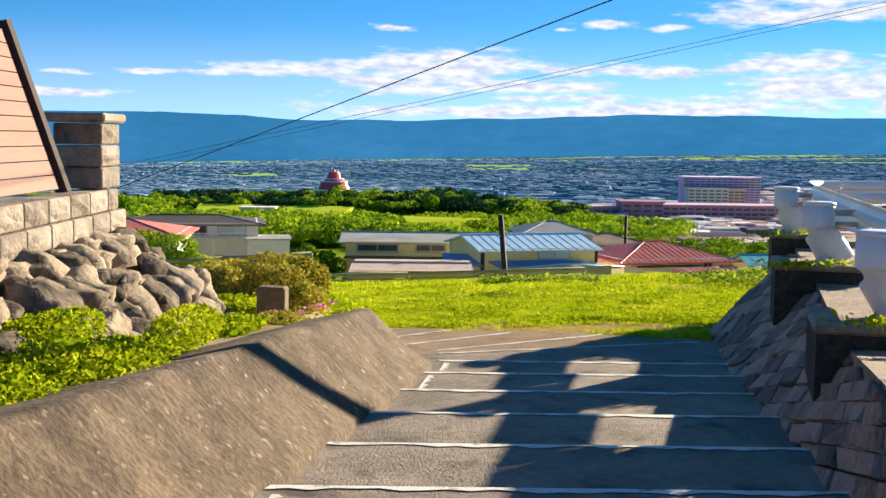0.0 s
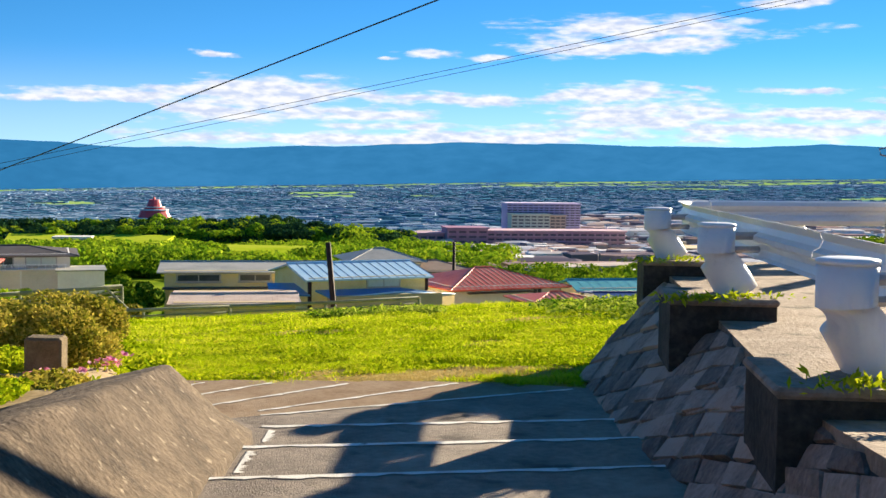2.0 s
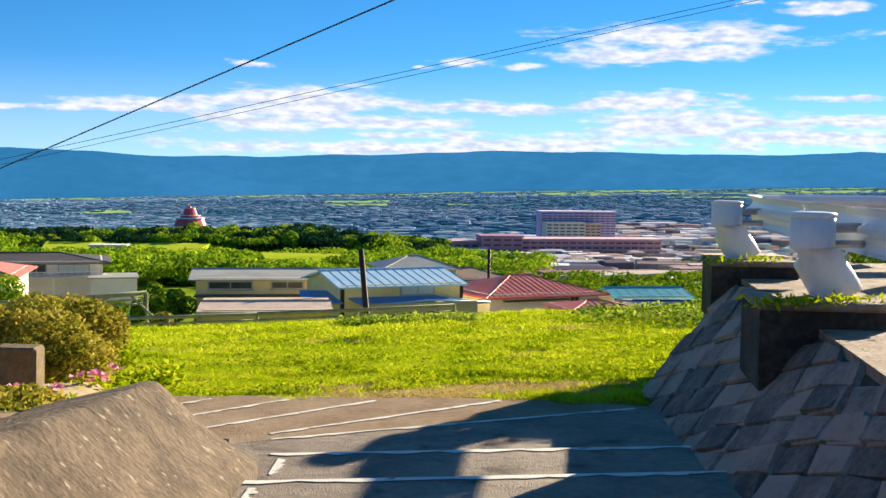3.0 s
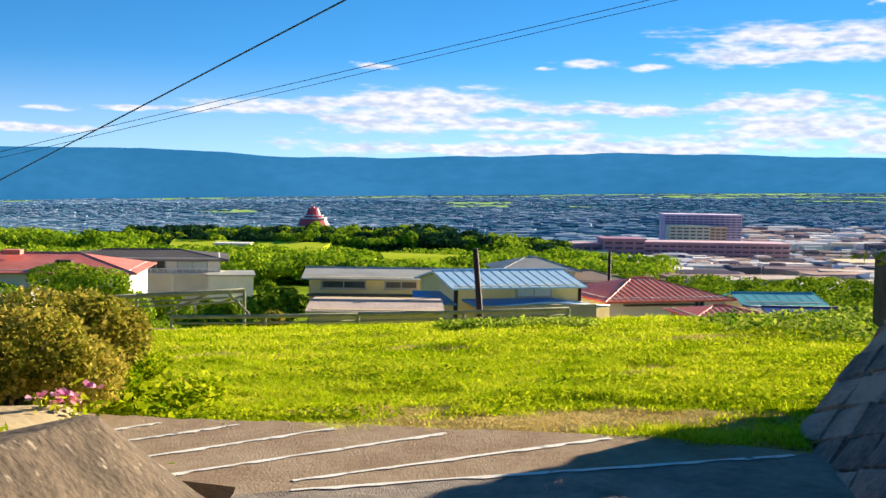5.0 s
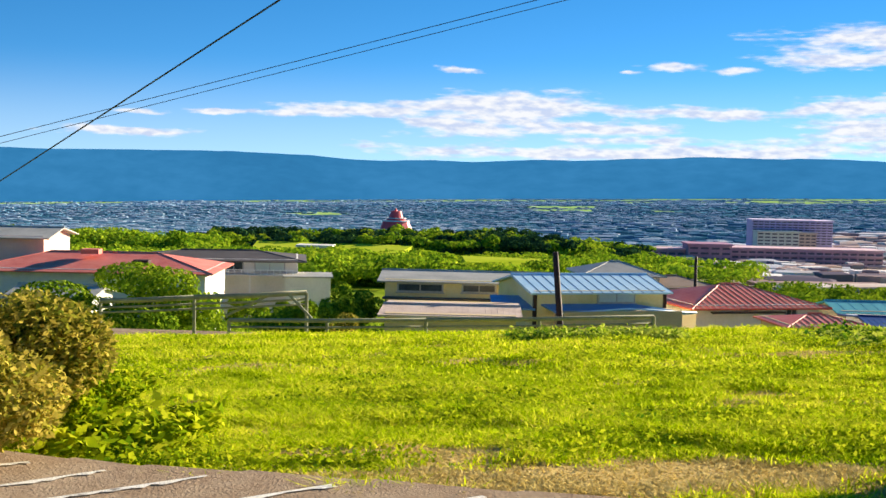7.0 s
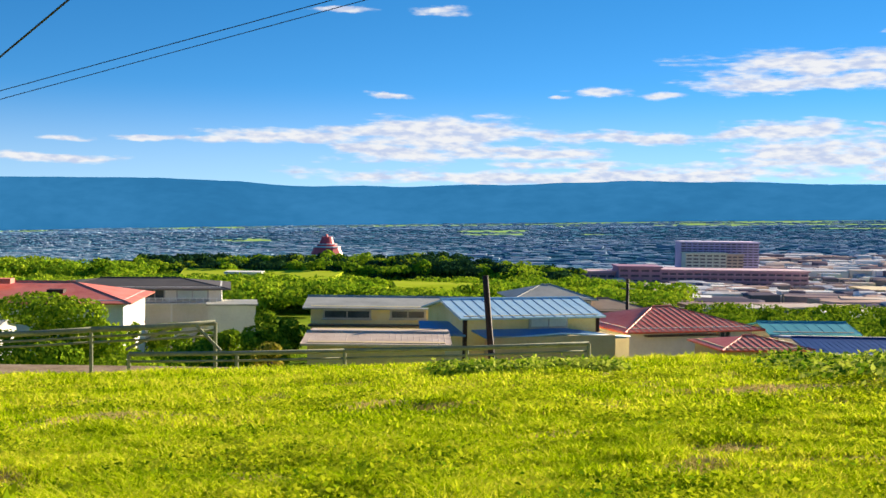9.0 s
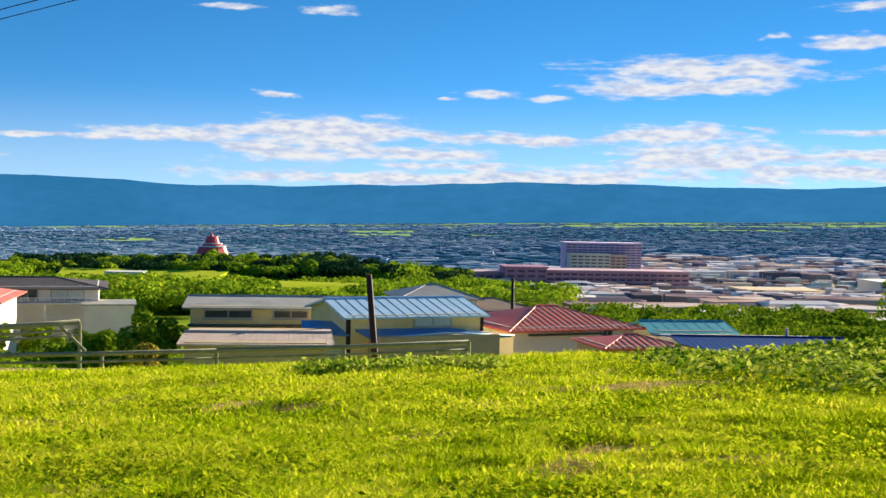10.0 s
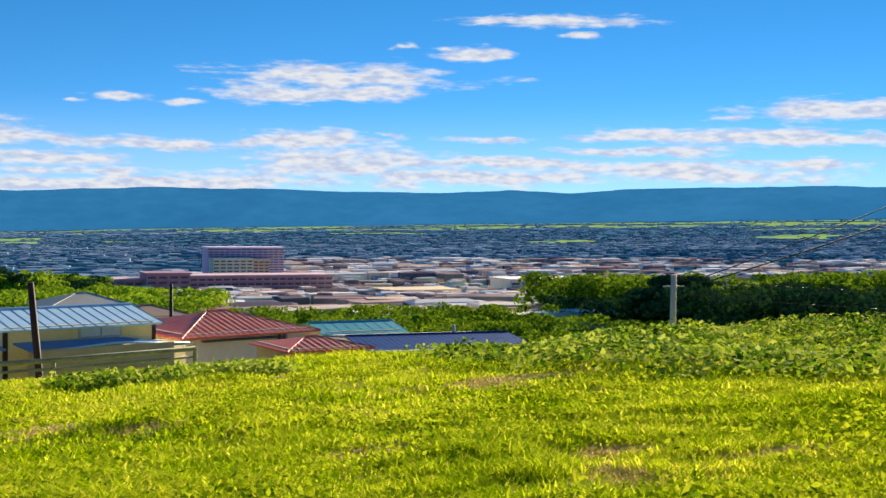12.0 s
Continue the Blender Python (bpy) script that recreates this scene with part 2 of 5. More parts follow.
M_bank = material("bank_weed_leaves", [(0.03, 0.10, 0.008), (0.13, 0.26, 0.012), (0.34, 0.44, 0.03), (0.52, 0.58, 0.09)], 0.7, 1.0, bump=0, island=0.6, translucent=0.3)
M_bush = material("azalea_leaves", [(0.07, 0.10, 0.012), (0.27, 0.27, 0.03), (0.56, 0.45, 0.09)], 1.6, 0.55, bump=0, island=0.6, translucent=0.3)
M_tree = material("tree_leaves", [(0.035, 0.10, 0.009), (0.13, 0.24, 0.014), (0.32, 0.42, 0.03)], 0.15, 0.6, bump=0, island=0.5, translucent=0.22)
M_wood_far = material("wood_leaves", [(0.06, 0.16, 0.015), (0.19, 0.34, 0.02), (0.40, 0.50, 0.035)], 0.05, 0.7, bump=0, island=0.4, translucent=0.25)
# dark green that also paints the backlit crowns of the right-hand slope
M_darktree = material("dark_shaded_conifer_leaves", [(0.010, 0.040, 0.025), (0.022, 0.075, 0.035), (0.06, 0.13, 0.03)], 0.06, 0.7, bump=0, island=0.35, translucent=0.1)
M_bark = material("bark", [(0.07, 0.05, 0.035), (0.16, 0.12, 0.09)], 5, 0.95, bump=0.6)
M_pink = material("pink_petals", [(0.55, 0.06, 0.22), (0.75, 0.16, 0.36), (0.85, 0.45, 0.55)], 8, 0.6, bump=0, island=0.5, translucent=0.2)
M_cream = material("cream_wall", [(0.70, 0.56, 0.24), (0.80, 0.66, 0.32), (0.84, 0.72, 0.40)], 0.8, 0.85, bump=0.1)
M_wall_white = material("white_wall", [(0.62, 0.60, 0.56), (0.76, 0.74, 0.70)], 0.6, 0.85, bump=0.1)
M_wall_pink = material("pink_wall", [(0.60, 0.42, 0.36), (0.72, 0.54, 0.47)], 0.6, 0.85, bump=0.1)
M_wall_tan = material("tan_wall", [(0.45, 0.33, 0.19), (0.60, 0.46, 0.28)], 0.6, 0.85, bump=0.1)
M_wall_mauve = material("mauve_wall", [(0.32, 0.17, 0.26), (0.44, 0.26, 0.36), (0.50, 0.34, 0.43)], 0.05, 0.85, bump=0.0)
M_blue_roof = material("pale_blue_metal_roof", [(0.30, 0.54, 0.72), (0.44, 0.68, 0.84), (0.55, 0.76, 0.88)], 0.7, 0.4, 0.1, bump=0.05)
M_blue_dark = material("blue_metal_roof", [(0.06, 0.20, 0.42), (0.10, 0.29, 0.55)], 0.7, 0.4, 0.1, bump=0.05)
M_red_roof = material("red_metal_roof", [(0.58, 0.075, 0.05), (0.74, 0.12, 0.08), (0.80, 0.21, 0.15)], 0.7, 0.5, 0.05, bump=0.08)
M_redl_roof = material("faded_red_tile_roof", [(0.54, 0.10, 0.08), (0.68, 0.17, 0.13), (0.74, 0.24, 0.19)], 0.8, 0.6, 0.0, bump=0.2)
M_grey_roof = material("grey_roof", [(0.24, 0.24, 0.22), (0.36, 0.36, 0.33), (0.46, 0.45, 0.41)], 0.5, 0.6, bump=0.1)
M_dark_roof = material("dark_brown_roof", [(0.06, 0.05, 0.045), (0.12, 0.10, 0.085)], 0.6, 0.6, bump=0.1)
M_brown_roof = material("brown_roof", [(0.22, 0.14, 0.10), (0.34, 0.24, 0.18)], 0.5, 0.7, bump=0.1)
M_rust_roof = material("rusty_pink_sheet_roof", [(0.34, 0.22, 0.17), (0.52, 0.40, 0.33), (0.62, 0.50, 0.43)], 0.8, 0.7, bump=0.1)
M_navy_roof = material("navy_tile_roof", [(0.015, 0.03, 0.12), (0.03, 0.06, 0.22)], 0.8, 0.35, bump=0.15)
M_teal_roof = material("teal_metal_roof", [(0.05, 0.33, 0.36), (0.10, 0.45, 0.48)], 0.8, 0.4, bump=0.05)
M_glass = material("window_glass", [(0.03, 0.04, 0.05), (0.08, 0.10, 0.12)], 1.0, 0.08, bump=0)
M_curtain = material("pale_blind", [(0.42, 0.52, 0.52), (0.58, 0.66, 0.64)], 1.0, 0.5, bump=0)
M_fence = material("green_brown_rail", [(0.10, 0.11, 0.07), (0.20, 0.21, 0.14), (0.30, 0.30, 0.20)], 2, 0.7, bump=0.2)
# valley haze is put into both roof colours, more in the far one
M_town = material("haze_blue_roofs", [(0.03, 0.13, 0.20), (0.045, 0.155, 0.24), (0.065, 0.185, 0.29), (0.09, 0.22, 0.34), (0.13, 0.27, 0.40), (0.32, 0.42, 0.54)], 0.004, 0.7, bump=0, island=0.8)
M_town_far = material("haze_pale_far_roofs", [(0.07, 0.21, 0.35), (0.10, 0.26, 0.41), (0.15, 0.32, 0.48), (0.36, 0.48, 0.62)], 0.004, 0.7, bump=0, island=0.8)
M_town_near = material("near_town_roofs", [(0.17, 0.15, 0.19), (0.40, 0.29, 0.28), (0.60, 0.43, 0.36), (0.68, 0.56, 0.48), (0.80, 0.77, 0.77)], 0.01, 0.7, bump=0, island=1.0)
M_tower_red = material("signal_red_paint", [(0.72, 0.04, 0.06), (0.86, 0.09, 0.10)], 0.1, 0.5, bump=0)
# the ridge gives off its own light, coloured like distance haze
M_mountain = material("haze_glow_mountain", [(0.015, 0.145, 0.36), (0.018, 0.17, 0.41), (0.026, 0.20, 0.47)], 0.0016, 1.0, bump=0, glow=0.43, stretch=(1, 1, 1.2))


# leaves, soil and distant things have no gloss
for m in (M_town, M_town_far, M_field, M_town_near, M_plain, M_rice, M_slope, M_mountain, M_wood_far, M_tree, M_darktree, M_weed, M_grass, M_bush, M_lawn, M_dry, M_soil,
          M_dryblade, M_wall_mauve, M_path):
    m.node_tree.nodes["Principled BSDF"].inputs["Specular IOR Level"].default_value = 0.0
    m.node_tree.nodes["Principled BSDF"].inputs["Roughness"].default_value = 1.0


# ---------------------------------------------------------------- builders
def mesh_object(name, verts, faces, mat, parent=None, label="", smooth=False):
    me = bpy.data.meshes.new(name)
    me.from_pydata([tuple(v) for v in verts], [], [tuple(f) for f in faces])
    me.update()
    for m in (mat if isinstance(mat, (list, tuple)) else (mat,)):
        me.materials.append(m)
    if smooth:
        me.polygons.foreach_set("use_smooth", [True] * len(me.polygons))
    ob = new(name, me)
    if parent is not None:
        ob.parent = parent
    if label:
        ob["label"] = label
    return ob


def part(name, bm, mat, parent=None, label="", smooth=False):
    me = bpy.data.meshes.new(name)
    bmesh.ops.recalc_face_normals(bm, faces=bm.faces)
    bm.to_mesh(me)
    bm.free()
    me.materials.append(mat)
    if smooth:
        me.polygons.foreach_set("use_smooth", [True] * len(me.polygons))
    ob = new(name, me)
    if parent is not None:
        ob.parent = parent
    if label:
        ob["label"] = label
    return ob


def empty(name, m=None):
    ob = new(name)
    if m is not None:
        ob.matrix_world = m
    return ob


def box_bm(x0, x1, y0, y1, z0, z1, bevel=0.0, bm=None):
    bm2 = bmesh.new()
    bmesh.ops.create_cube(bm2, size=1.0)
    for v in bm2.verts:
        v.co = ((x0 + x1) / 2 + v.co.x * (x1 - x0), (y0 + y1) / 2 + v.co.y * (y1 - y0), (z0 + z1) / 2 + v.co.z * (z1 - z0))
    if bevel:
        bmesh.ops.bevel(bm2, geom=list(bm2.edges), offset=bevel, segments=1, affect="EDGES")
    if bm is None:
        return bm2
    tmp = bpy.data.meshes.new("tmp")
    bm2.to_mesh(tmp)
    bm2.free()
    bm.from_mesh(tmp)
    bpy.data.meshes.remove(tmp)
    return bm


def tube(name, pts, radii, mat, parent=None, label="", sides=12, cap=True):
    """A tube along a line of points, with a radius at each."""
    verts, faces = [], []
    pts = [Vector(p) for p in pts]
    for i, p in enumerate(pts):
        d = (pts[min(i + 1, len(pts) - 1)] - pts[max(i - 1, 0)]).normalized()
        u = d.orthogonal().normalized() if abs(d.z) > 0.95 else d.cross(Vector((0, 0, 1))).normalized()
        if abs(d.z) > 0.95:
            u = Vector((1, 0, 0)) - d * d.x
            u.normalize()
        w = d.cross(u)
        for k in range(sides):
            a = 2 * math.pi * k / sides
            verts.append(p + (u * math.cos(a) + w * math.sin(a)) * radii[i])
    for i in range(len(pts) - 1):
        for k in range(sides):
            a, b2 = i * sides + k, i * sides + (k + 1) % sides
            faces.append((a, b2, b2 + sides, a + sides))
    if cap:
        faces.append(tuple(range(sides))[::-1])
        faces.append(tuple(range((len(pts) - 1) * sides, len(pts) * sides)))
    return mesh_object(name, verts, faces, mat, parent, label, smooth=len(pts) > 2 or sides > 8)


def leaf_cloud(rng, centres, sizes, aspect=0.55, flat=0.5):
    """Quads folded like leaves at the given centres; flat: how far they lie level."""
    n = len(centres)
    d = rng.normal(size=(n, 3))
    d[:, 2] *= (1 - flat)
    d /= np.linalg.norm(d, axis=1)[:, None] + 1e-9
    r = rng.normal(size=(n, 3))
    r[:, 2] *= (1 - flat)
    s = np.cross(d, r)
    s = np.cross(s, d)
    s /= np.linalg.norm(s, axis=1)[:, None] + 1e-9
    sz = np.asarray(sizes)[:, None]
    c = np.asarray(centres)
    v = np.empty((n, 4, 3))
    v[:, 0] = c - d * sz
    v[:, 1] = c + s * sz * aspect
    v[:, 2] = c + d * sz
    v[:, 3] = c - s * sz * aspect
    up = np.cross(d, s) * sz * 0.18
    v[:, 1] += up
    v[:, 3] += up
    f = np.arange(n * 4).reshape(n, 4)
    return v.reshape(-1, 3), f


def quads_object(name, v, f, mat, parent=None, label=""):
    me = bpy.data.meshes.new(name)
    nv, nf = len(v), len(f)
    me.vertices.add(nv)
    me.vertices.foreach_set("co", np.asarray(v, dtype=np.float32).ravel())
    k = f.shape[1]
    me.loops.add(nf * k)
    me.loops.foreach_set("vertex_index", f.astype(np.int32).ravel())
    me.polygons.add(nf)
    me.polygons.foreach_set("loop_start", np.arange(0, nf * k, k, dtype=np.int32))
    me.update()
    me.validate()
    me.materials.append(mat)
    ob = new(name, me)
    if parent is not None:
        ob.parent = parent
    if label:
        ob["label"] = label
    return ob


# ---------------------------------------------------------------- the lie of the land
FALL = [(-400, 30), (-40, 4.2), (-14, 1.22), (0.9, 0.03), (2.0, 0.0), (19, -1.42), (24, -2.6), (32, -5.4), (45, -8.8), (62, -11.0), (110, -13.8),
        (200, -18.5), (330, -25), (600, -35), (1000, -41), (4300, -72), (5000, -75)]


def fall(y):
    return float(np.interp(y, [p[0] for p in FALL], [p[1] for p in FALL]))


def stair_z(y):
    return 0.1 - 0.08 * y


def stair_left(y):
    return -0.95 + 0.155 * (min(y, 0.2) + 0.3)


def stair_right(y):
    return 2.02 + 0.14 * min(y, 2.0)


def land(x, y):
    """Height of the ground."""
    r = math.hypot(x, y)
    z = fall(y if y < 330 else max(330.0, r))
    if -14 < y < 40:
        k = min(1, max(0, (y - 0.9) / 2)) * min(1, max(0, (40 - y) / 15))
        z += k * 0.04 * max(-12, min(7, x))
        if x > 5 and y > 16:
            z -= min(y - 16, 8) * 0.10 * min(1, (x - 5) / 3)
    if y > 1.5:
        # weedy bank on the right
        z += 0.10 * math.exp(-((x - 11.5) / 4.0) ** 2 - ((y - 16) / 6.0) ** 2)
        z += 0.05 * noise.noise(Vector((x * 0.5, y * 0.5, 0))) * min(1, max(0, (y - 2.5) / 3)) * min(1, 60 / (r + 1))
    if y <= 1.2 and x < -2.0:
        z += (0.40 - 0.2 * min(1, max(0, (-y - 4.5) / 2))) * min(1, (-2.0 - x) / 0.3) * min(1, (1.2 - y) / 0.6)
    if y < 3 and x > 3:
        z -= 0.5
    if y <= 0.9 and -2.0 <= x <= 3:
        z -= 0.25
    if r > 500:
        az = math.degrees(math.atan2(x, y))
        z += 1.9 * max(-60, min(60, az)) * min(1, (r - 500) / 3800)
    return z


PATCHES = ((-3.2, 10.2, 0.75, 0.6), (4.0, 11.4, 1.1, 0.6), (0.6, 2.3, 2.3, 0.75), (-2.0, 2.4, 0.9, 0.25), (-1.04, 5.8, 0.4, 0.18), (0.3, 10.3, 0.45, 0.25),
           (1.3, 7.6, 0.5, 0.2), (-0.5, 11.0, 0.4, 0.25), (2.4, 6.6, 0.5, 0.2), (-0.7, 3.2, 1.1, 0.3), (3.0, 5.9, 0.4, 0.2))


def bare(x, y):
    return max([0] + [1.2 - math.hypot((x - a) / w, (y - b) / d) + 0.5 * noise.noise(Vector((x * 2, y * 2, 4))) for a, b, w, d in PATCHES])


def build_ground():
    na = 300
    radii = [0.0, 0.4]
    while radii[-1] < 4700:
        radii.append(radii[-1] * 1.045 + 0.12)
    cx, cy = 0.0, -8.0
    verts, faces, mats = [(cx, cy, land(cx, cy))], [], []
    for r in radii[1:]:
        for k in range(na):
            a = 2 * math.pi * k / na
            x, y = cx + r * math.sin(a), cy + r * math.cos(a)
            verts.append((x, y, land(x, y)))

    def choose(x, y):
        r = math.hypot(x, y)
        if y < 1.3 or (y < 2.4 and x < -1):
            return 1
        if y < 30:
            return 5 if bare(x, y) > 0.25 else 0
        if r < 620:
            return 2
        az = math.degrees(math.atan2(x, y))
        n = noise.noise(Vector((az * 0.16, r * 0.0035, 3.0)))
        if n > -0.12 and (2750 if az > 6 else 3250) < r < 4050 and az > -30:
            return 4
        if r > 1500 and n > 0.42:
            return 4
        return 3
    for k in range(na):
        faces.append((0, 1 + k, 1 + (k + 1) % na))
        mats.append(1)
    for i in range(1, len(radii) - 1):
        for k in range(na):
            a, b2 = 1 + (i - 1) * na + k, 1 + (i - 1) * na + (k + 1) % na
            f = (a, a + na, b2 + na, b2)
            faces.append(f)
            c = [sum(verts[j][q] for j in f) / 4 for q in range(2)]
            mats.append(choose(*c))
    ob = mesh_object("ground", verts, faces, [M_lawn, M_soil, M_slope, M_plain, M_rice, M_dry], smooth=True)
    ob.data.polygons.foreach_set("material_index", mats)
    return tagged(ob, "sloping grass lot falling to a wide valley floor", "ground", kind="structure")


build_ground()


def build_mountains():
    """The long ridge on the far side of the valley."""
    ridge = [(-180, 1.0), (-60, 1.2), (-30, 0.9), (-18, 1.04), (-13, 1.1), (-6, 0.8), (0.7, 0.92), (9, 1.24), (14, 1.28), (19, 1.2), (24, 1.18),
             (27, 1.36), (30, 1.26), (35, 1.55), (43, 1.68), (60, 1.6), (180, 1.0)]
    verts, faces = [], []
    n, rows = 720, 9
    for i in range(n):
        az = -180 + 360 * i / n
        top = math.tan(radians(float(np.interp(az, [p[0] for p in ridge], [p[1] for p in ridge])))) * 4600
        top += 7 * noise.noise(Vector((az * 0.35, 0, 0))) + 3 * noise.noise(Vector((az * 1.3, 4, 0)))
        base = -76 + 1.9 * max(-60, min(60, az))
        for k in range(rows):
            t = k / (rows - 1)
            spur = 60 * noise.noise(Vector((az * 0.5, t * 1.2, 7))) * math.sin(math.pi * t)
            r = 4150 + 450 * t + spur
            verts.append((r * math.sin(radians(az)), r * math.cos(radians(az)), base + (top - base) * t ** 0.9))
    for i in range(n):
        for k in range(rows - 1):
            a, b2 = i * rows + k, ((i + 1) % n) * rows + k
            faces.append((a, b2, b2 + 1, a + 1))
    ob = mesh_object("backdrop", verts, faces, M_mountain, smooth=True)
    tagged(ob, "long wooded mountain ridge, self-lit in painted haze blue", "mountains", kind="structure")


build_mountains()

# ---------------------------------------------------------------- stairs and paved fan
NOSINGS = [-14.2, -13.0, -11.9, -10.8, -9.7, -8.6, -7.55, -6.5, -5.27, -4.03, -2.82, -1.63, -0.62]
stairs = tagged(empty("stairs"), "wide shallow asphalt steps with white painted edges", "stairs", kind="structure")


def prism(pts, top, bottom, name, mat, parent, label=""):
    n = len(pts)
    verts = [(x, y, top if not callable(top) else top(x, y)) for x, y in pts] + [(x, y, bottom) for x, y in pts]
    faces = [tuple(range(n)), tuple(range(2 * n - 1, n - 1, -1))] + [(i, i + n, (i + 1) % n + n, (i + 1) % n) for i in range(n)]
    return mesh_object(name, verts, faces, mat, parent, label)


def painted_edge(a, b, z, parent, width=0.07):
    """An uneven white line along a step's edge."""
    rng = random.Random(int(1000 * (a[1] + 40)))
    n = 26
    verts, faces = [], []
    d = Vector((b[0] - a[0], b[1] - a[1], 0)).normalized()
    q = Vector((-d.y, d.x, 0))
    for i in range(n + 1):
        t = i / n
        p = Vector((a[0] + (b[0] - a[0]) * t, a[1] + (b[1] - a[1]) * t, z + 0.006))
        w = width * rng.uniform(0.35, 1.25)
        verts += [p - q * w, p + q * 0.006, p + q * 0.008 - Vector((0, 0, 0.05 * rng.uniform(0.5, 1.2)))]
    for i in range(n):
        faces += [(i * 3, i * 3 + 3, i * 3 + 4, i * 3 + 1), (i * 3 + 1, i * 3 + 4, i * 3 + 5, i * 3 + 2)]
    return mesh_object("painted_edge", verts, faces, M_line, parent)


for k in range(1, len(NOSINGS)):
    ya, yb = NOSINGS[k - 1], NOSINGS[k]
    z = stair_z(yb)
    pts = [(stair_left(ya) - 0.5, ya - 0.02), (stair_right(ya) + 0.5, ya - 0.02), (stair_right(yb) + 0.5, yb), (stair_left(yb) - 0.5, yb)]
    step = prism(pts, z, z - 0.5, "step", M_asphalt, stairs)
    painted_edge((stair_left(yb) - 0.02, yb), (stair_right(yb) + 0.05, yb), z, step)
    if yb in (-6.5, -1.63, -0.62):
        painted_edge((stair_left(yb) + 0.03, yb - 0.15), (stair_left(ya) + 0.13, ya + 0.45), z, step, -0.07)

FAN = [((-1.03, 0.10), (2.05, 1.05)), ((-1.05, 0.34), (0.95, 1.52)), ((-1.45, 0.72), (-0.15, 1.66)), ((-1.85, 1.08), (-0.92, 1.82)),
       ((-2.25, 1.42), (-1.6, 1.95)), ((-2.75, 1.52), (-2.17, 2.03)), ((-3.25, 1.8), (-2.65, 2.2)), ((-3.9, 1.95), (-3.3, 2.4))]
prev = ((-1.35, -0.64), (2.45, -0.64))
for k, (a, b) in enumerate(FAN):
    z = 0.085 - 0.012 * k
    d = Vector((b[0] - a[0], b[1] - a[1], 0)).normalized()
    bb = (b[0] + d.x * 0.25, b[1] + d.y * 0.25)
    a2 = (a[0] - d.x * 0.5, a[1] - d.y * 0.5) if k > 1 else (a[0] - 0.3, a[1] - 0.1)
    step = prism([prev[0], prev[1], bb, a2], z, z - 0.4, "step", M_path if k else M_asphalt, stairs, "dusty paved step" if k else "")
    painted_edge(a2 if k > 1 else a, b, z, step, 0.05)
    prev = (a2, bb)

# ---------------------------------------------------------------- brown mortar parapet on the left
parapet = tagged(empty("parapet"), "weathered brown mortar bank with a sloped face", "parapet", kind="structure")


def build_parapet():
    rows = []
    ys = list(np.linspace(-14.5, -1.25, 160))
    for y in ys:
        s, L = stair_z(y), stair_left(y)
        j = 0.03 * noise.noise(Vector((y * 1.7, 0, 1))) + 0.014 * noise.noise(Vector((y * 5.5, 3, 1)))
        j2 = 0.04 * noise.noise(Vector((y * 0.9, 5, 1))) + 0.018 * noise.noise(Vector((y * 4.2, 9, 1)))
        rows.append([(L + 0.06, y, s - 0.3), (L + j, y, s + 0.02), (L - 0.26, y, s + 0.24 + j), (L - 0.57 + j2, y, s + 0.55 + j), (L - 0.60 + j2, y, s + 0.575 + j),
                     (L - 0.66 + j2, y, s + 0.58 + j2), (L - 1.2 - 0.02 * max(0, -y - 4), y, s + 0.46 + j), (L - 1.5 - 0.04 * max(0, -y - 4), y, s + 0.38 + j2), (L - 1.7 - 0.04 * max(0, -y - 4), y, s - 0.3)])
    # rounded, sloping end
    for t in (0.4, 0.75, 1.0):
        y = -1.25 + 0.95 * t
        base = rows[159]
        rows.append([(x, y, max(min(z, 0.08) if i in (0, 8) else z - (z - 0.02) * t ** 1.6, -0.3)) for i, (x, _, z) in enumerate(base)])
    verts = [p for r in rows for p in r]
    m = len(rows[0])
    faces = [(i * m + k, i * m + k + 1, (i + 1) * m + k + 1, (i + 1) * m + k) for i in range(len(rows) - 1) for k in range(m - 1)]
    mesh_object("bank", verts, faces, M_parapet, parapet, smooth=True)


build_parapet()

# ---------------------------------------------------------------- stone retaining wall, terrace and guard rail on the right


def terrace_z(y):
    return 1.16 + max(0, -(y + 4.5)) * 0.075


def wall_point(u, v):
    """u: along the wall from behind the camera to round the corner; v: 0 foot, 1 top."""
    FOOT = [(0, (stair_right(-14), -14)), (12, (stair_right(-2), -2)), (14, (stair_right(0) + 0.02, 0)), (16, (2.3, 1.9)), (17.2, (2.95, 2.9)), (19, (4.6, 3.9)), (26, (11.5, 5.0))]
    TOP = [(0, (-0.6, -14)), (9.6, (1.82, -4.4)), (13.4, (2.85, -0.6)), (16, (3.75, 3.0)), (17.2, (4.1, 4.0)), (19, (5.3, 4.8)), (26, (11.6, 5.7))]
    us = [f[0] for f in FOOT]
    fx, fy = np.interp(u, us, [f[1][0] for f in FOOT]), np.interp(u, us, [f[1][1] for f in FOOT])
    us = [f[0] for f in TOP]
    tx, ty = np.interp(u, us, [f[1][0] for f in TOP]), np.interp(u, us, [f[1][1] for f in TOP])
    tx = max(tx, fx + 0.12)
    fz = stair_z(min(fy, 0.3)) - 0.1
    tz = terrace_z(ty) - 0.15
    p = Vector((fx + (tx - fx) * v, fy + (ty - fy) * v, fz + (tz - fz) * v))
    return p


wall = tagged(empty("wall_east"), "sloped retaining wall of dark diagonal stones", "retaining wall", kind="structure")


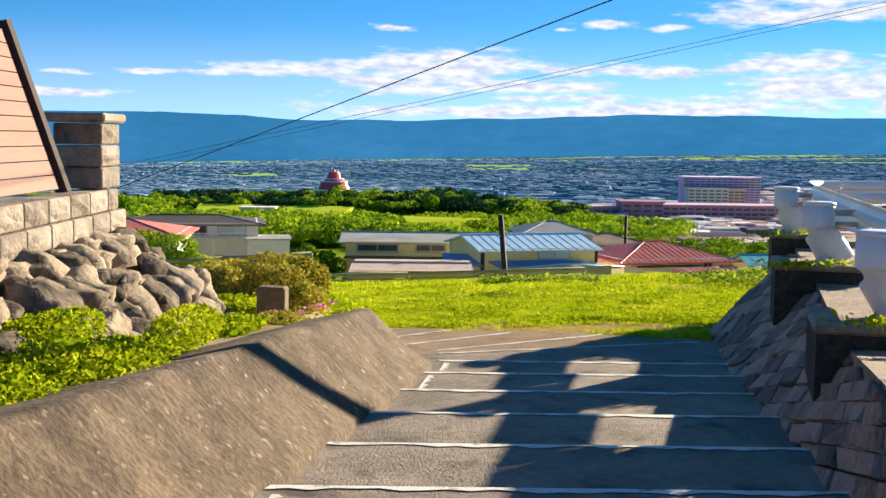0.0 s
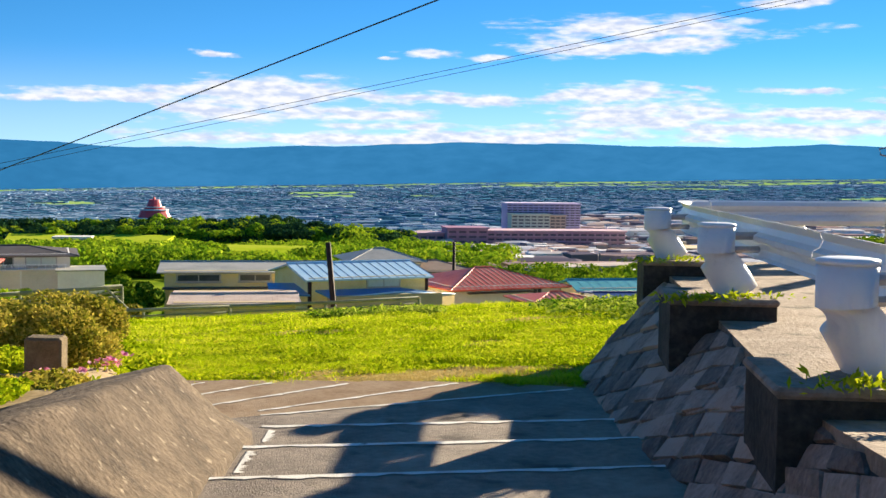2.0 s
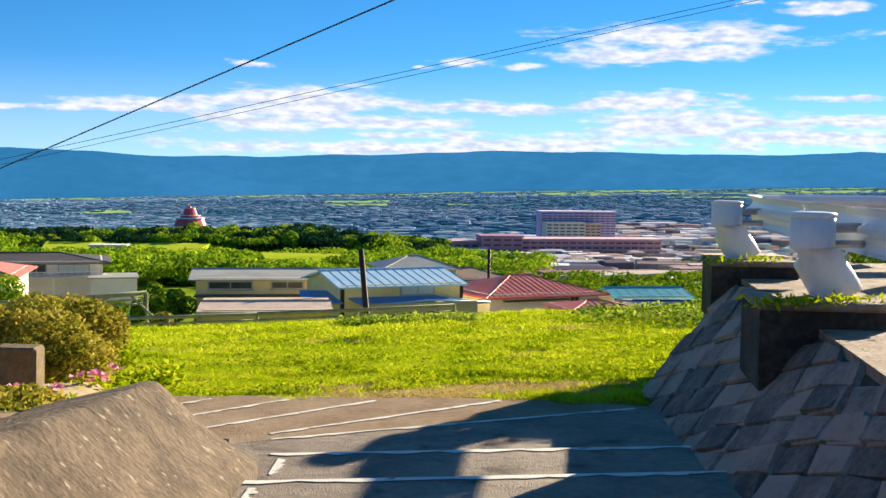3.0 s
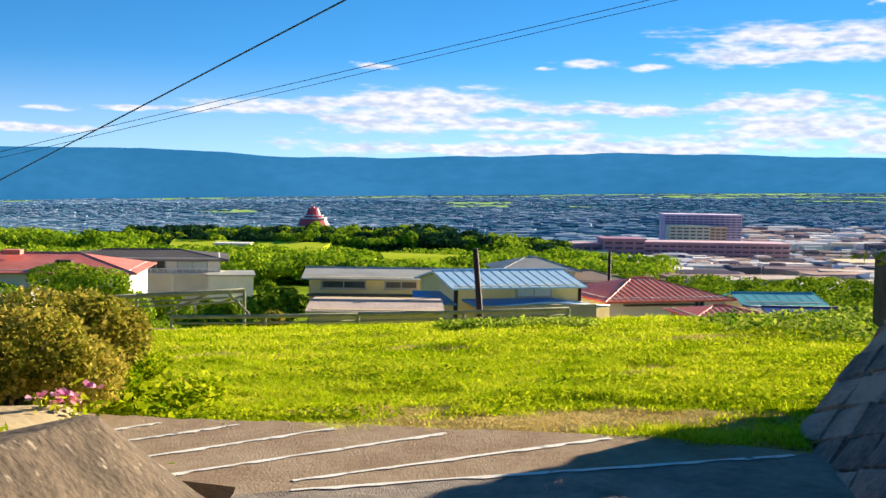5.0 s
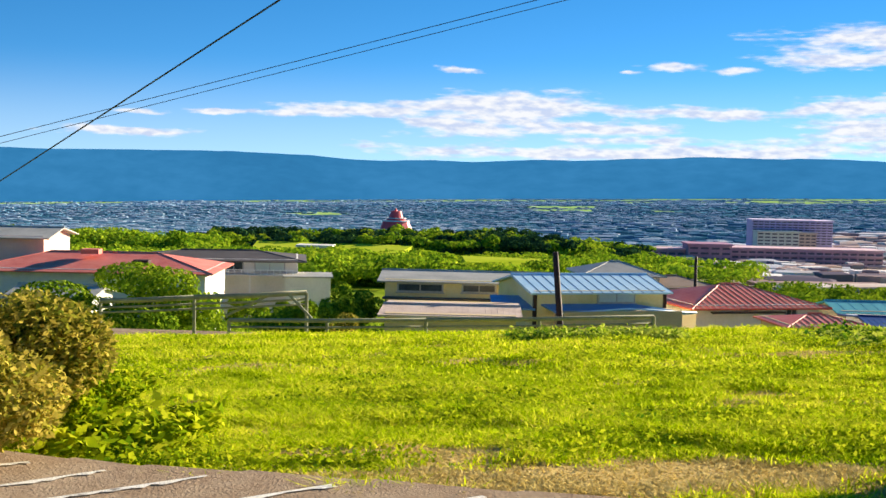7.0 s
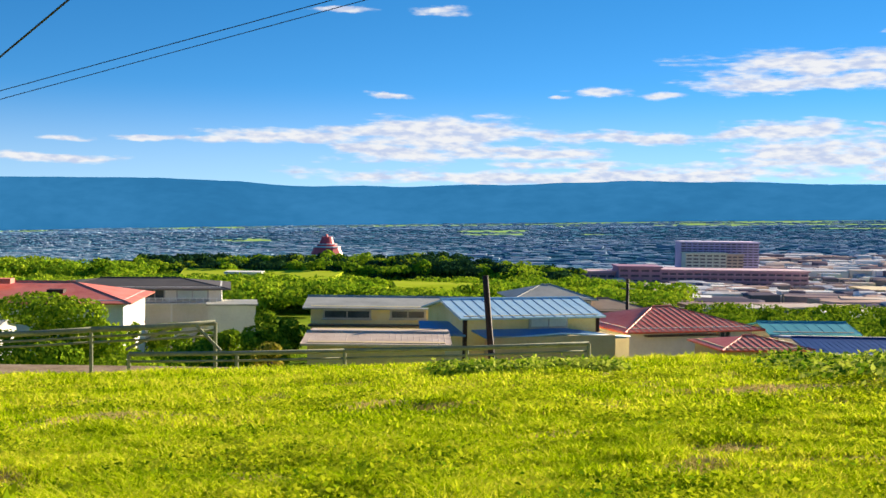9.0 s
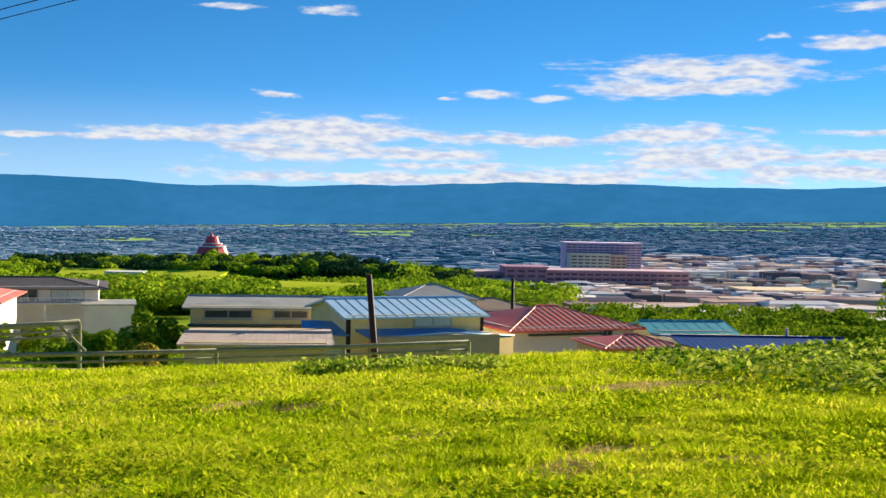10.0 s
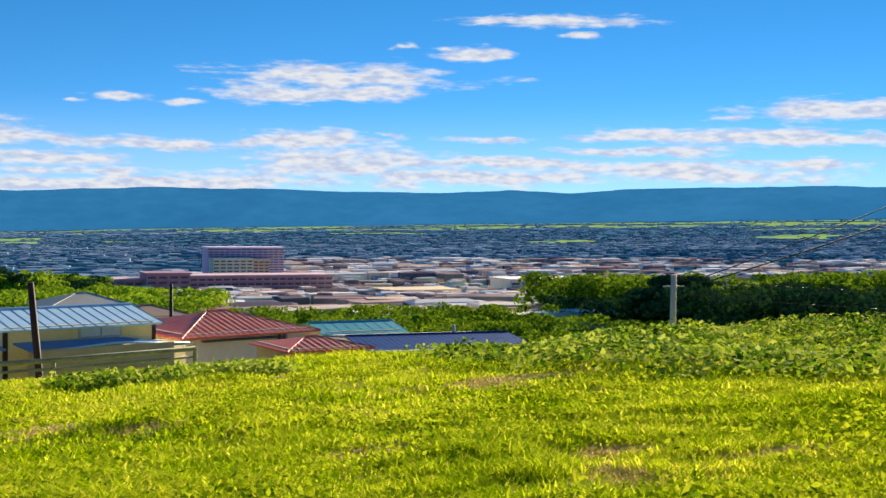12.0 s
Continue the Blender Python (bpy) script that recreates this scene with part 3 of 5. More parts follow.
def build_wall_core():
    verts, faces = [], []
    nu, nv = 120, 8
    for i in range(nu + 1):
        for k in range(nv + 1):
            p = wall_point(26 * i / nu, k / nv)
            verts.append((p.x, p.y, p.z))
    for i in range(nu):
        for k in range(nv):
            a = i * (nv + 1) + k
            faces.append((a, a + nv + 1, a + nv + 2, a + 1))
    mesh_object("joint_bed", verts, faces, M_mortar, wall, smooth=True)


build_wall_core()


def build_terrace():
    edge = [wall_point(26 * i / 60, 1.0) for i in range(61)]
    verts = [(p.x - 0.02, p.y, (terrace_z(p.y) - 0.11)) for p in edge] + [(16, p.y, (terrace_z(p.y) - 0.11)) for p in edge] + [(p.x - 0.02, p.y, (terrace_z(p.y) - 0.11) - 0.12) for p in edge]
    n = len(edge)
    faces = [(i, i + n, i + 1 + n, i + 1) for i in range(n - 1)] + [(i, i + 1, i + 1 + 2 * n, i + 2 * n) for i in range(n - 1)]
    ob = mesh_object("pavement", verts, faces, M_concrete, smooth=False)
    tagged(ob, "sandy concrete terrace above the stone wall", "pavement", kind="structure")


build_terrace()


def footing(y, x):
    thing = tagged(empty("concrete_footing", pose(x, y, 0, 0, 0, -14)), "square concrete footing set into the stone wall", "footing", group="rail footings")
    zt = terrace_z(y) + 0.07
    part("slab", box_bm(-0.45, 0.46, -0.50, 0.46, zt - 0.06, zt, 0.02), M_concrete, thing, "sandy concrete top slab")
    # core painted black to stand in for the shade below the slab
    part("core", box_bm(-0.43, 0.44, -0.48, 0.44, zt - 0.62, zt - 0.06), M_core_shade, thing, "concrete core painted shade-black")
    tagged(thing, "square concrete footing with its shaded side painted black")
    return thing


POSTS = [(-8.3, 1.18), (-4.4, 2.02), (-0.57, 2.86), (3.26, 3.68)]
for y, x in POSTS:
    footing(y, x + (0.25 if y > 3 else 0.0))


def guard_post(y, x):
    zt = terrace_z(y) + 0.065
    thing = tagged(empty("guard_post", pose(x, y, zt)), "fat white bent pipe post of a guard rail", "post", group="guard rail posts")
    pts = [(0.20, -0.02, 0.0), (0.15, -0.01, 0.10), (0.08, 0, 0.21), (0.02, 0, 0.29), (0, 0, 0.36), (0, 0, 0.585)]
    tube("pipe", pts, [0.185, 0.178, 0.17, 0.162, 0.16, 0.16], M_white, thing, sides=20)
    tube("cap", [(0, 0, 0.58), (0, 0, 0.605), (0, 0, 0.615)], [0.166, 0.166, 0.13], M_white, thing, sides=20)
    tube("bracket", [(0.1, 0, 0.5), (0.40, 0.02, 0.5)], [0.035, 0.035], M_steel, thing, "grey steel bolt bracket", sides=8)
    tube("bracket", [(0.1, 0, 0.38), (0.40, 0.02, 0.38)], [0.03, 0.03], M_steel, thing, "grey steel bolt bracket", sides=8)
    return thing


for y, x in POSTS:
    guard_post(y, x)

rail = tagged(empty("guard_rail"), "white corrugated steel guard rail turning a corner", "guard rail")


def beam(line, name):
    prof = [(0.0, 0.17), (0.05, 0.15), (0.075, 0.10), (0.05, 0.05), (0.0, 0.02), (0.0, -0.02), (0.05, -0.05), (0.075, -0.10), (0.05, -0.15), (0.0, -0.17)]
    prof2 = prof + [(o - 0.012, z) for o, z in reversed(prof)]
    verts, faces = [], []
    m = len(prof2)
    L = [Vector(p) for p in line]
    for i, p in enumerate(L):
        d = (L[min(i + 1, len(L) - 1)] - L[max(i - 1, 0)])
        d.z = 0
        d.normalize()
        q = Vector((d.y, -d.x, 0))
        verts += [p + q * o + Vector((0, 0, z)) for o, z in prof2]
    for i in range(len(L) - 1):
        for k in range(m):
            a, b2 = i * m + k, i * m + (k + 1) % m
            faces.append((a, b2, b2 + m, a + m))
    faces += [tuple(range(m)), tuple(range((len(L) - 1) * m, len(L) * m))]
    mesh_object(name, verts, faces, M_white, rail, smooth=False)


def rail_at(y):
    return (2.36 + 0.215 * (y + 4.5), y, terrace_z(y) + 0.55)


beam([rail_at(y) for y in (-10, -8.3, -6.3)], "beam")
beam([rail_at(y) for y in (-6.28, -4.4, -2.5)], "beam")
beam([rail_at(y) for y in (-2.48, -0.57, 1.4)], "beam")
beam([rail_at(1.42), rail_at(3.2), (4.28, 4.2, 1.72), (4.42, 4.5, 1.72), (4.62, 4.68, 1.72), (4.9, 4.75, 1.72)], "corner_beam")
beam([(4.92, 4.75, 1.72), (6.2, 4.83, 1.72), (8.0, 4.95, 1.72)], "beam")
beam([(8.02, 4.95, 1.72), (10, 5.1, 1.72), (13, 5.3, 1.72)], "beam")
for x, y in ((6.2, 5.0), (9.6, 5.25)):
    guard_post(y, x)

# ---------------------------------------------------------------- poles and overhead cables
def utility_pole(x, y, z0, z1, r, mat, label, lean=0.0, arms=()):
    thing = tagged(empty("utility_pole", pose(x, y, z0)), label, "pole", group="utility poles")
    h = z1 - z0
    tube("shaft", [(0, 0, 0), (lean * 0.5, 0, h * 0.5), (lean, 0, h)], [r * 1.15, r * 1.05, r * 0.9], mat, thing, sides=12)
    for t, w in arms:
        tube("cross_arm", [(lean * t - w, 0, h * t), (lean * t + w, 0, h * t)], [r * 0.28, r * 0.28], M_steel, thing, "grey steel cross arm", sides=6)
    return thing


pole_right = utility_pole(7.4, 4.3, 0.95, 9.6, 0.132, M_pole, "tall pale utility pole on the terrace behind the guard rail", 0.05)
tube("step_iron", [(0.02, 0, 1.52), (-0.28, 0, 1.58), (-0.30, 0, 1.66), (0.02, 0, 1.72)], [0.012] * 4, M_steel, pole_right, "thin steel step bracket", sides=6)
tube("step_iron", [(0.02, 0, 0.55), (-0.26, 0, 0.62), (-0.02, 0, 0.70)], [0.012] * 3, M_steel, pole_right, "thin steel step bracket", sides=6)


def cable(a, b, r, sag, name="cable"):
    a, b = Vector(a), Vector(b)
    pts = []
    for i in range(41):
        t = i / 40
        p = a.lerp(b, t)
        p.z -= sag * 4 * t * (1 - t)
        pts.append(p)
    ob = tube(name, pts, [r] * 41, M_wire, sides=6)
    return tagged(ob, "thin black overhead cable", "cable", group="overhead cables")


def along(p, q, x):
    t = (x - p[0]) / (q[0] - p[0])
    return tuple(p[i] + (q[i] - p[i]) * t for i in range(3))


W1 = ((-15, 21.90, -0.94), (10, -8.18, 7.04))
W2 = ((-15, 13.43, 0.165), (10, 4.17, 5.51))
cable(along(*W1, -21), along(*W1, 14), 0.009, 0.0)
cable(along(*W2, -34), along(*W2, 12), 0.0042, 0.0)
c2, d2 = along(*W2, -34), along(*W2, 12)
cable((c2[0], c2[1], c2[2] - 0.12), (d2[0], d2[1], d2[2] - 0.06), 0.0038, 0.0)

# ---------------------------------------------------------------- houses
def roof_panel(name, quad, mat, parent, thick=0.12, label=""):
    v = [Vector(p) for p in quad]
    n = (v[1] - v[0]).cross(v[-1] - v[0]).normalized()
    if n.z < 0:
        n = -n
    verts = v + [p - n * thick for p in v]
    k = len(v)
    faces = [tuple(range(k)), tuple(range(2 * k - 1, k - 1, -1))] + [(i, i + k, (i + 1) % k + k, (i + 1) % k) for i in range(k)]
    return mesh_object(name, verts, faces, mat, parent, label)


def seams(quad, count, mat, parent, r=0.05, name="seam", label=""):
    """Raised seams down a roof face; quad: eave start, eave end, top end, top start."""
    a, b, c, d = (Vector(p) for p in quad)
    for i in range(count + 1):
        t = i / count
        p, q = a.lerp(b, t), d.lerp(c, t)
        if (p - q).length < 0.4:
            continue
        n = (b - a).cross(d - a).normalized()
        n = n if n.z > 0 else -n
        s = (b - a).normalized() * r
        up = n * r * 0.7
        verts = [p - s + n * 0.004, p + s + n * 0.004, p + s * 0.7 + up, p - s * 0.7 + up, q - s + n * 0.004, q + s + n * 0.004, q + s * 0.7 + up, q - s * 0.7 + up]
        mesh_object(name, verts, [(0, 1, 2, 3), (4, 7, 6, 5), (0, 4, 5, 1), (3, 2, 6, 7), (0, 3, 7, 4), (1, 5, 6, 2)], mat, parent, label)


def window(parent, x, z, w, h, y=-0.03, mat=None):
    """A window in the front wall (local frame: x along the wall, y into the house)."""
    win = part("window", box_bm(x - w / 2 - 0.08, x + w / 2 + 0.08, y - 0.05, y + 0.06, z - h / 2 - 0.08, z + h / 2 + 0.08), M_steel, parent, "framed window")
    half = w / 2
    for s in (-1, 1):
        part("pane", box_bm(x + s * half / 2 - half / 2 + 0.04, x + s * half / 2 + half / 2 - 0.04, y - 0.09, y - 0.045, z - h / 2, z + h / 2), mat or M_glass, win)
    part("sill", box_bm(x - w / 2 - 0.15, x + w / 2 + 0.15, y - 0.16, y + 0.02, z - h / 2 - 0.16, z - h / 2 - 0.09), M_steel, win)
    return win


def house(name, label, x, y, turn, w, d, base, eave, ridge, wall_mat, roof_mat, hip=False, over=0.5, ribs=0, rib_mat=None, wins=(), group="", rib_label=""):
    """Front left corner at x, y; turned counter-clockwise; the ridge runs along the front."""
    th = tagged(empty(name, pose(x, y, 0, 0, 0, turn)), label, "house", group=group)
    part("wall", box_bm(0, w, 0, d, base, eave + 0.03), wall_mat, th)
    o = over
    drop = (ridge - eave) * o / (d / 2)
    e0, e1, f0, f1 = (-o, -o, eave - drop), (w + o, -o, eave - drop), (-o, d + o, eave - drop), (w + o, d + o, eave - drop)
    if hip:
        h = min(d / 2 + o, w / 2 - 0.2 + o) * 0.92
        r0, r1 = (-o + h, d / 2, ridge), (w + o - h, d / 2, ridge)
        part_faces = [((e0, e1, r1, r0), 1), ((f1, f0, r0, r1), 0), ((f0, e0, r0), 0), ((e1, f1, r1), 1)]
    else:
        r0, r1 = (-o, d / 2, ridge), (w + o, d / 2, ridge)
        part_faces = [((e0, e1, r1, r0), 1), ((f1, f0, r0, r1), 0)]
        for xx in (0.0, w):
            mesh_object("gable", [(xx, 0, eave), (xx, d, eave), (xx, d / 2, ridge - 0.08), (xx + 0.05, 0, eave), (xx + 0.05, d, eave), (xx + 0.05, d / 2, ridge - 0.08)],
                        [(0, 1, 2), (5, 4, 3), (0, 3, 4, 1), (1, 4, 5, 2), (2, 5, 3, 0)], wall_mat, th)
    for q, front in part_faces:
        face = roof_panel("roof", q, roof_mat, th, 0.10)
        if ribs and front:
            if len(q) == 4:
                if hip:
                    # seams run straight up the slope and stop at the hips
                    cnt = ribs
                    for i in range(1, cnt):
                        t = i / cnt
                        px = e0[0] + (e1[0] - e0[0]) * t
                        k = min(1.0, (px - e0[0]) / max(0.01, r0[0] - e0[0]), (e1[0] - px) / max(0.01, e1[0] - r1[0]))
                        p1 = (px, e0[1] + (r0[1] - e0[1]) * k, e0[2] + (r0[2] - e0[2]) * k)
                        seams(((px, e0[1], e0[2]), (px + 0.01, e0[1], e0[2]), (p1[0] + 0.01, p1[1], p1[2]), p1), 1, rib_mat or roof_mat, face, 0.045, label=rib_label)
                else:
                    seams(q, ribs, rib_mat or roof_mat, face, 0.022 if rib_mat is not roof_mat else 0.012, label=rib_label)
    tube("ridge_cap", [r0, r1], [0.10, 0.10], roof_mat, th, sides=8)
    if hip:
        for a, b in ((e0, r0), (e1, r1)):
            tube("hip_cap", [a, b], [0.05, 0.05], roof_mat, th, sides=8)
    for wx, wz, ww, wh, wm in wins:
        window(th, wx, wz, ww, wh, mat=wm)
    return th


M_blue_rib = material("dark_blue_seam", [(0.05, 0.13, 0.25), (0.08, 0.18, 0.32)], 1, 0.5, bump=0)
M_red_rib = material("faded_pink_seam", [(0.62, 0.28, 0.22), (0.72, 0.38, 0.30)], 1, 0.5, bump=0)
blue = house("house", "cream two-storey house with a pale blue seamed metal roof", 1.9, 62, 17, 8.1, 7.0, -12.5, -4.75, -4.08, M_cream, M_blue_roof, over=0.35, ribs=14,
             rib_mat=M_blue_rib, wins=((5.0, -5.12, 2.2, 0.5, M_curtain),), group="hillside houses", rib_label="dark blue roof seam")
lean = roof_panel("porch_roof", [(1.0, -1.5, -5.88), (9.2, -1.5, -5.88), (6.0, -0.2, -5.48), (0.4, 0.0, -5.48)], M_blue_dark, blue, 0.10, "low blue porch roof")
tube("verge", [(1.0, -1.52, -5.86), (5.2, -1.52, -5.62), (9.4, -1.52, -5.88)], [0.06, 0.06, 0.06], M_blue_roof, blue, "pale blue roof verge", sides=6)
roof_panel("porch_roof", [(-2.2, 1.2, -5.75), (0.0, -0.2, -5.75), (0.0, 3.0, -5.3), (-1.6, 3.6, -5.3)], M_blue_dark, blue, 0.10, "low blue side roof")
part("corner_post", box_bm(-0.06, 0.14, -0.06, 0.14, -12.5, -4.8), M_dark_post, blue, "dark brown down pipe")
part("corner_post", box_bm(7.96, 8.16, -0.06, 0.14, -12.5, -4.8), M_dark_post, blue, "dark brown down pipe")
part("wall", box_bm(1.2, 8.4, -1.7, 0, -12.5, -5.75), M_wall_tan, blue)

red = house("house", "low white house with a dark red seamed hip roof", 12.2, 68.6, 17, 8.6, 8.0, -13, -6.02, -5.05, M_wall_white, M_red_roof, hip=True, over=0.6, ribs=22,
            rib_mat=M_red_rib, wins=((6.6, -6.6, 0.7, 0.6, M_glass),), group="hillside houses", rib_label="faded pink roof seam")
part("canopy", box_bm(1.0, 6.0, -0.5, 0.0, -6.5, -6.42), M_dark_roof, red, "dark narrow window canopy")
yellow = house("house", "long cream house under a flat grey roof", -7.9, 74, 1, 11.6, 7, -13.5, -5.36, -4.98, M_cream, M_grey_roof, over=0.5,
               wins=((2.4, -5.86, 3.0, 0.42, M_glass), (6.4, -5.84, 2.2, 0.40, M_glass)), group="hillside houses")
part("canopy", box_bm(-0.1, 11.5, -0.9, 0.0, -6.62, -6.5), M_dark_roof, yellow, "dark narrow lower eave")
house("carport", "low rusty pink sheet-metal roof of a carport", -5.5, 50, 1, 6.2, 6.0, -11, -4.84, -4.70, M_wall_tan, M_rust_roof, over=0.3, ribs=24, rib_mat=M_rust_roof, group="hillside houses")
house("house", "small outbuilding with a red seamed roof", 15.3, 57.5, 8, 4.4, 4.4, -12.5, -5.78, -5.4, M_wall_tan, M_red_roof, hip=True, over=0.35, ribs=13, rib_mat=M_red_rib, group="hillside houses")
house("house", "house under a plain grey hip roof", 8.3, 110, 6, 7.4, 8, -16, -7.5, -6.5, M_wall_white, M_grey_roof, hip=True, over=0.6, group="hillside houses")
house("house", "house under a faded brown roof", 13.8, 109, 8, 7.6, 7, -16, -8.5, -7.7, M_wall_tan, M_brown_roof, hip=True, over=0.5, group="hillside houses")
darkh = house("house", "white two-storey house with a dark brown roof and a long balcony", -32.5, 97, 10, 14.3, 8, -15, -6.1, -5.55, M_wall_white, M_dark_roof, hip=True, over=0.8,
              wins=((8.6, -6.75, 1.6, 0.75, M_glass), (11.8, -6.75, 2.6, 0.7, M_curtain)), group="hillside houses")
part("balcony", box_bm(6.4, 14.0, -1.3, 0, -7.5, -7.38), M_wall_white, darkh)
part("balcony_rail", box_bm(6.4, 14.0, -1.32, -1.26, -6.98, -6.92), M_white, darkh)
for i in range(14):
    part("baluster", box_bm(6.45 + i * 0.57, 6.51 + i * 0.57, -1.31, -1.27, -7.4, -6.95), M_white, darkh)
for xx in (6.6, 10.0, 13.8):
    part("post", box_bm(xx, xx + 0.15, -1.3, -1.15, -12, -7.5), M_white, darkh)
part("annex", box_bm(13.2, 17.2, -3.0, 1.5, -12, -7.45), M_wall_white, darkh)
part("annex_roof", box_bm(13.0, 17.4, -3.2, 1.7, -7.45, -7.32), M_grey_roof, darkh)
redl = house("house", "house with a broad faded red tiled roof", -40.5, 82, 5, 17.8, 10, -15, -6.0, -4.98, M_wall_white, M_redl_roof, hip=True, over=0.7, group="hillside houses",
             wins=((14.0, -6.5, 2.4, 0.6, M_glass),))
part("roof_vent", box_bm(7.6, 9.0, 2.6, 3.8, -5.0, -4.62), M_redl_roof, redl, "small red roof vent")
part("roof_vent", box_bm(12.0, 13.2, 1.2, 2.2, -5.6, -5.3), M_dark_post, redl, "dark roof vent")
house("house", "pink-walled house with a flat grey roof", -44.8, 88, 4, 7.4, 7, -15, -3.9, -3.3, M_wall_pink, M_grey_roof, over=0.6, group="hillside houses")
house("shed", "small white garden shed with a grey roof", -21.8, 46, 0, 3.6, 3, -11, -3.95, -3.65, M_wall_white, M_grey_roof, over=0.25, group="hillside houses")
house("house", "house under a dark navy tiled roof", 22.8, 65, -3, 10.2, 10, -15, -7.0, -6.55, M_wall_white, M_navy_roof, over=0.5, ribs=30, group="hillside houses")
house("house", "house under a teal metal roof", 23.4, 76.5, 2, 5.6, 5, -15, -6.95, -6.5, M_wall_tan, M_teal_roof, over=0.4, ribs=8, group="hillside houses")
house("house", "low house under a faded red seamed roof beyond the bank", 36.6, 46, 3, 11.0, 6, -11, -4.85, -4.45, M_wall_tan, M_red_roof, over=0.4, ribs=20, rib_mat=M_red_rib, group="hillside houses")

utility_pole(3.75, 58.5, -12, -2.25, 0.17, M_dark_post, "dark wooden utility pole beside the blue roof", -0.9)
utility_pole(18.7, 108, -15, -5.4, 0.16, M_dark_post, "dark utility pole among the roofs", 0.0, ((0.97, 0.9), (0.9, 0.7)))
utility_pole(26.3, 40, -9, -1.15, 0.13, M_pole, "pale concrete utility pole beyond the weedy bank", 0.02, ((0.94, 0.5),))
utility_pole(31.0, 72, -13, -6.2, 0.12, M_pole, "short pale pole beside the teal roof", 0.0)
utility_pole(-22.5, 44, -10, -2.9, 0.16, M_wall_tan, "pale post beside the shed", 0.0)
cable((26.3, 40, -1.35), (60, 44, -2.6), 0.02, 0.3)
cable((26.3, 40, -1.9), (60, 46, -4.0), 0.02, 0.3)
cable((25.2, 36, -1.14), (39, 36, 2.56), 0.03, 0.12)
cable((25.2, 36.3, -1.0), (39, 36.3, 3.45), 0.022, 0.12)

# ---------------------------------------------------------------- timber and pipe fence at the foot of the lot
def fence(points, height, label, rails=((1.0, 0.055), (0.55, 0.03))):
    th = tagged(empty("fence"), label, "fence", group="boundary fences")
    for (x0, y0, z0), (x1, y1, z1) in zip(points[:-1], points[1:]):
        n = max(1, round(math.hypot(x1 - x0, y1 - y0) / 2.5))
        for i in range(n + (1 if (x1, y1, z1) == points[-1] else 0)):
            t = i / n
            x, y, z = x0 + (x1 - x0) * t, y0 + (y1 - y0) * t, z0 + (z1 - z0) * t
            tube("post", [(x, y, z - height - 0.8), (x, y, z)], [0.05, 0.045], M_fence, th, sides=8)
        for k, r in rails:
            tube("rail", [(x0, y0, z0 - height * (1 - k)), ((x0 + x1) / 2, (y0 + y1) / 2, (z0 + z1) / 2 - height * (1 - k) - 0.02), (x1, y1, z1 - height * (1 - k))], [r, r, r], M_fence, th, sides=8)
    return th


fence([(-7.2, 26, -2.25), (-2.0, 26, -2.1), (3.9, 26, -1.85)], 0.4, "low dark rail fence along the lawn's lower edge")
fence([(-11.0, 27, -1.95), (-8.4, 27, -1.78), (-5.4, 27.5, -1.62)], 0.45, "green pipe rail fence above the lane", ((1.0, 0.07), (0.6, 0.03), (0.3, 0.03)))
for a, b in (((-5.9, 27.4, -1.65), (-5.2, 27.2, -2.3)), ((-6.4, 27.4, -1.7), (-7.6, 27.2, -2.3))):
    tagged(tube("fence_brace", [a, b], [0.04, 0.04], M_fence, sides=6), "slanting brace of the pipe fence", "brace", group="fence braces")
lane = prism([(-16, 28), (-2.5, 28), (-1.5, 31), (-16, 31)], -3.25, -6, "pavement", M_path, None)
tagged(lane, "narrow pale lane below the lawn", "lane", kind="structure")

# ---------------------------------------------------------------- large buildings in the town
def block(name, label, x0, x1, y0, y1, z0, z1, mat, floors, bays, win=M_glass, band=None):
    th = tagged(empty(name), label, "building", group="town buildings")
    part("wall", box_bm(x0, x1, y0, y1, z0 - 8, z1), mat, th)
    fh = (z1 - z0) / floors
    for f in range(floors):
        zc = z0 + fh * (f + 0.5)
        bw = (x1 - x0) / bays
        for b in range(bays):
            xc = x0 + bw * (b + 0.5)
            part("window", box_bm(xc - bw * 0.36, xc + bw * 0.36, y0 - 0.25, y0 + 0.1, zc - fh * 0.28, zc + fh * 0.12), win, th)
        if band:
            part("balcony", box_bm(x0, x1, y0 - 0.9, y0, z0 + fh * f - fh * 0.06, z0 + fh * f + fh * 0.2), band, th)
    part("roof", box_bm(x0 - 0.5, x1 + 0.5, y0 - 0.8, y1, z1, z1 + 0.6), band or mat, th)
    return th


M_lavender = material("lavender_wall", [(0.42, 0.33, 0.60), (0.52, 0.43, 0.68)], 0.05, 0.8, bump=0)
M_pale = material("pale_band", [(0.60, 0.50, 0.76), (0.74, 0.64, 0.85)], 0.05, 0.8, bump=0)
M_pinkband = material("pink_band", [(0.46, 0.28, 0.36), (0.60, 0.40, 0.48)], 0.05, 0.8, bump=0)
M_dimglass = material("dim_windows", [(0.07, 0.06, 0.10), (0.14, 0.11, 0.16)], 0.1, 0.4, bump=0)
block("apartment_tower", "broad pink high-rise with rows of windows", 130, 171, 602, 616, -29, -16.9, M_lavender, 9, 14, M_dimglass, M_pale)
block("apartment_tower", "cream high-rise in front of the pink one", 130, 151, 590, 600, -36, -22.3, M_wall_white, 8, 6, M_dimglass)
block("apartment_tower", "narrow pinkish high-rise beside the cream one", 151.3, 160, 591, 600, -36, -22.9, M_wall_pink, 8, 3, M_dimglass)
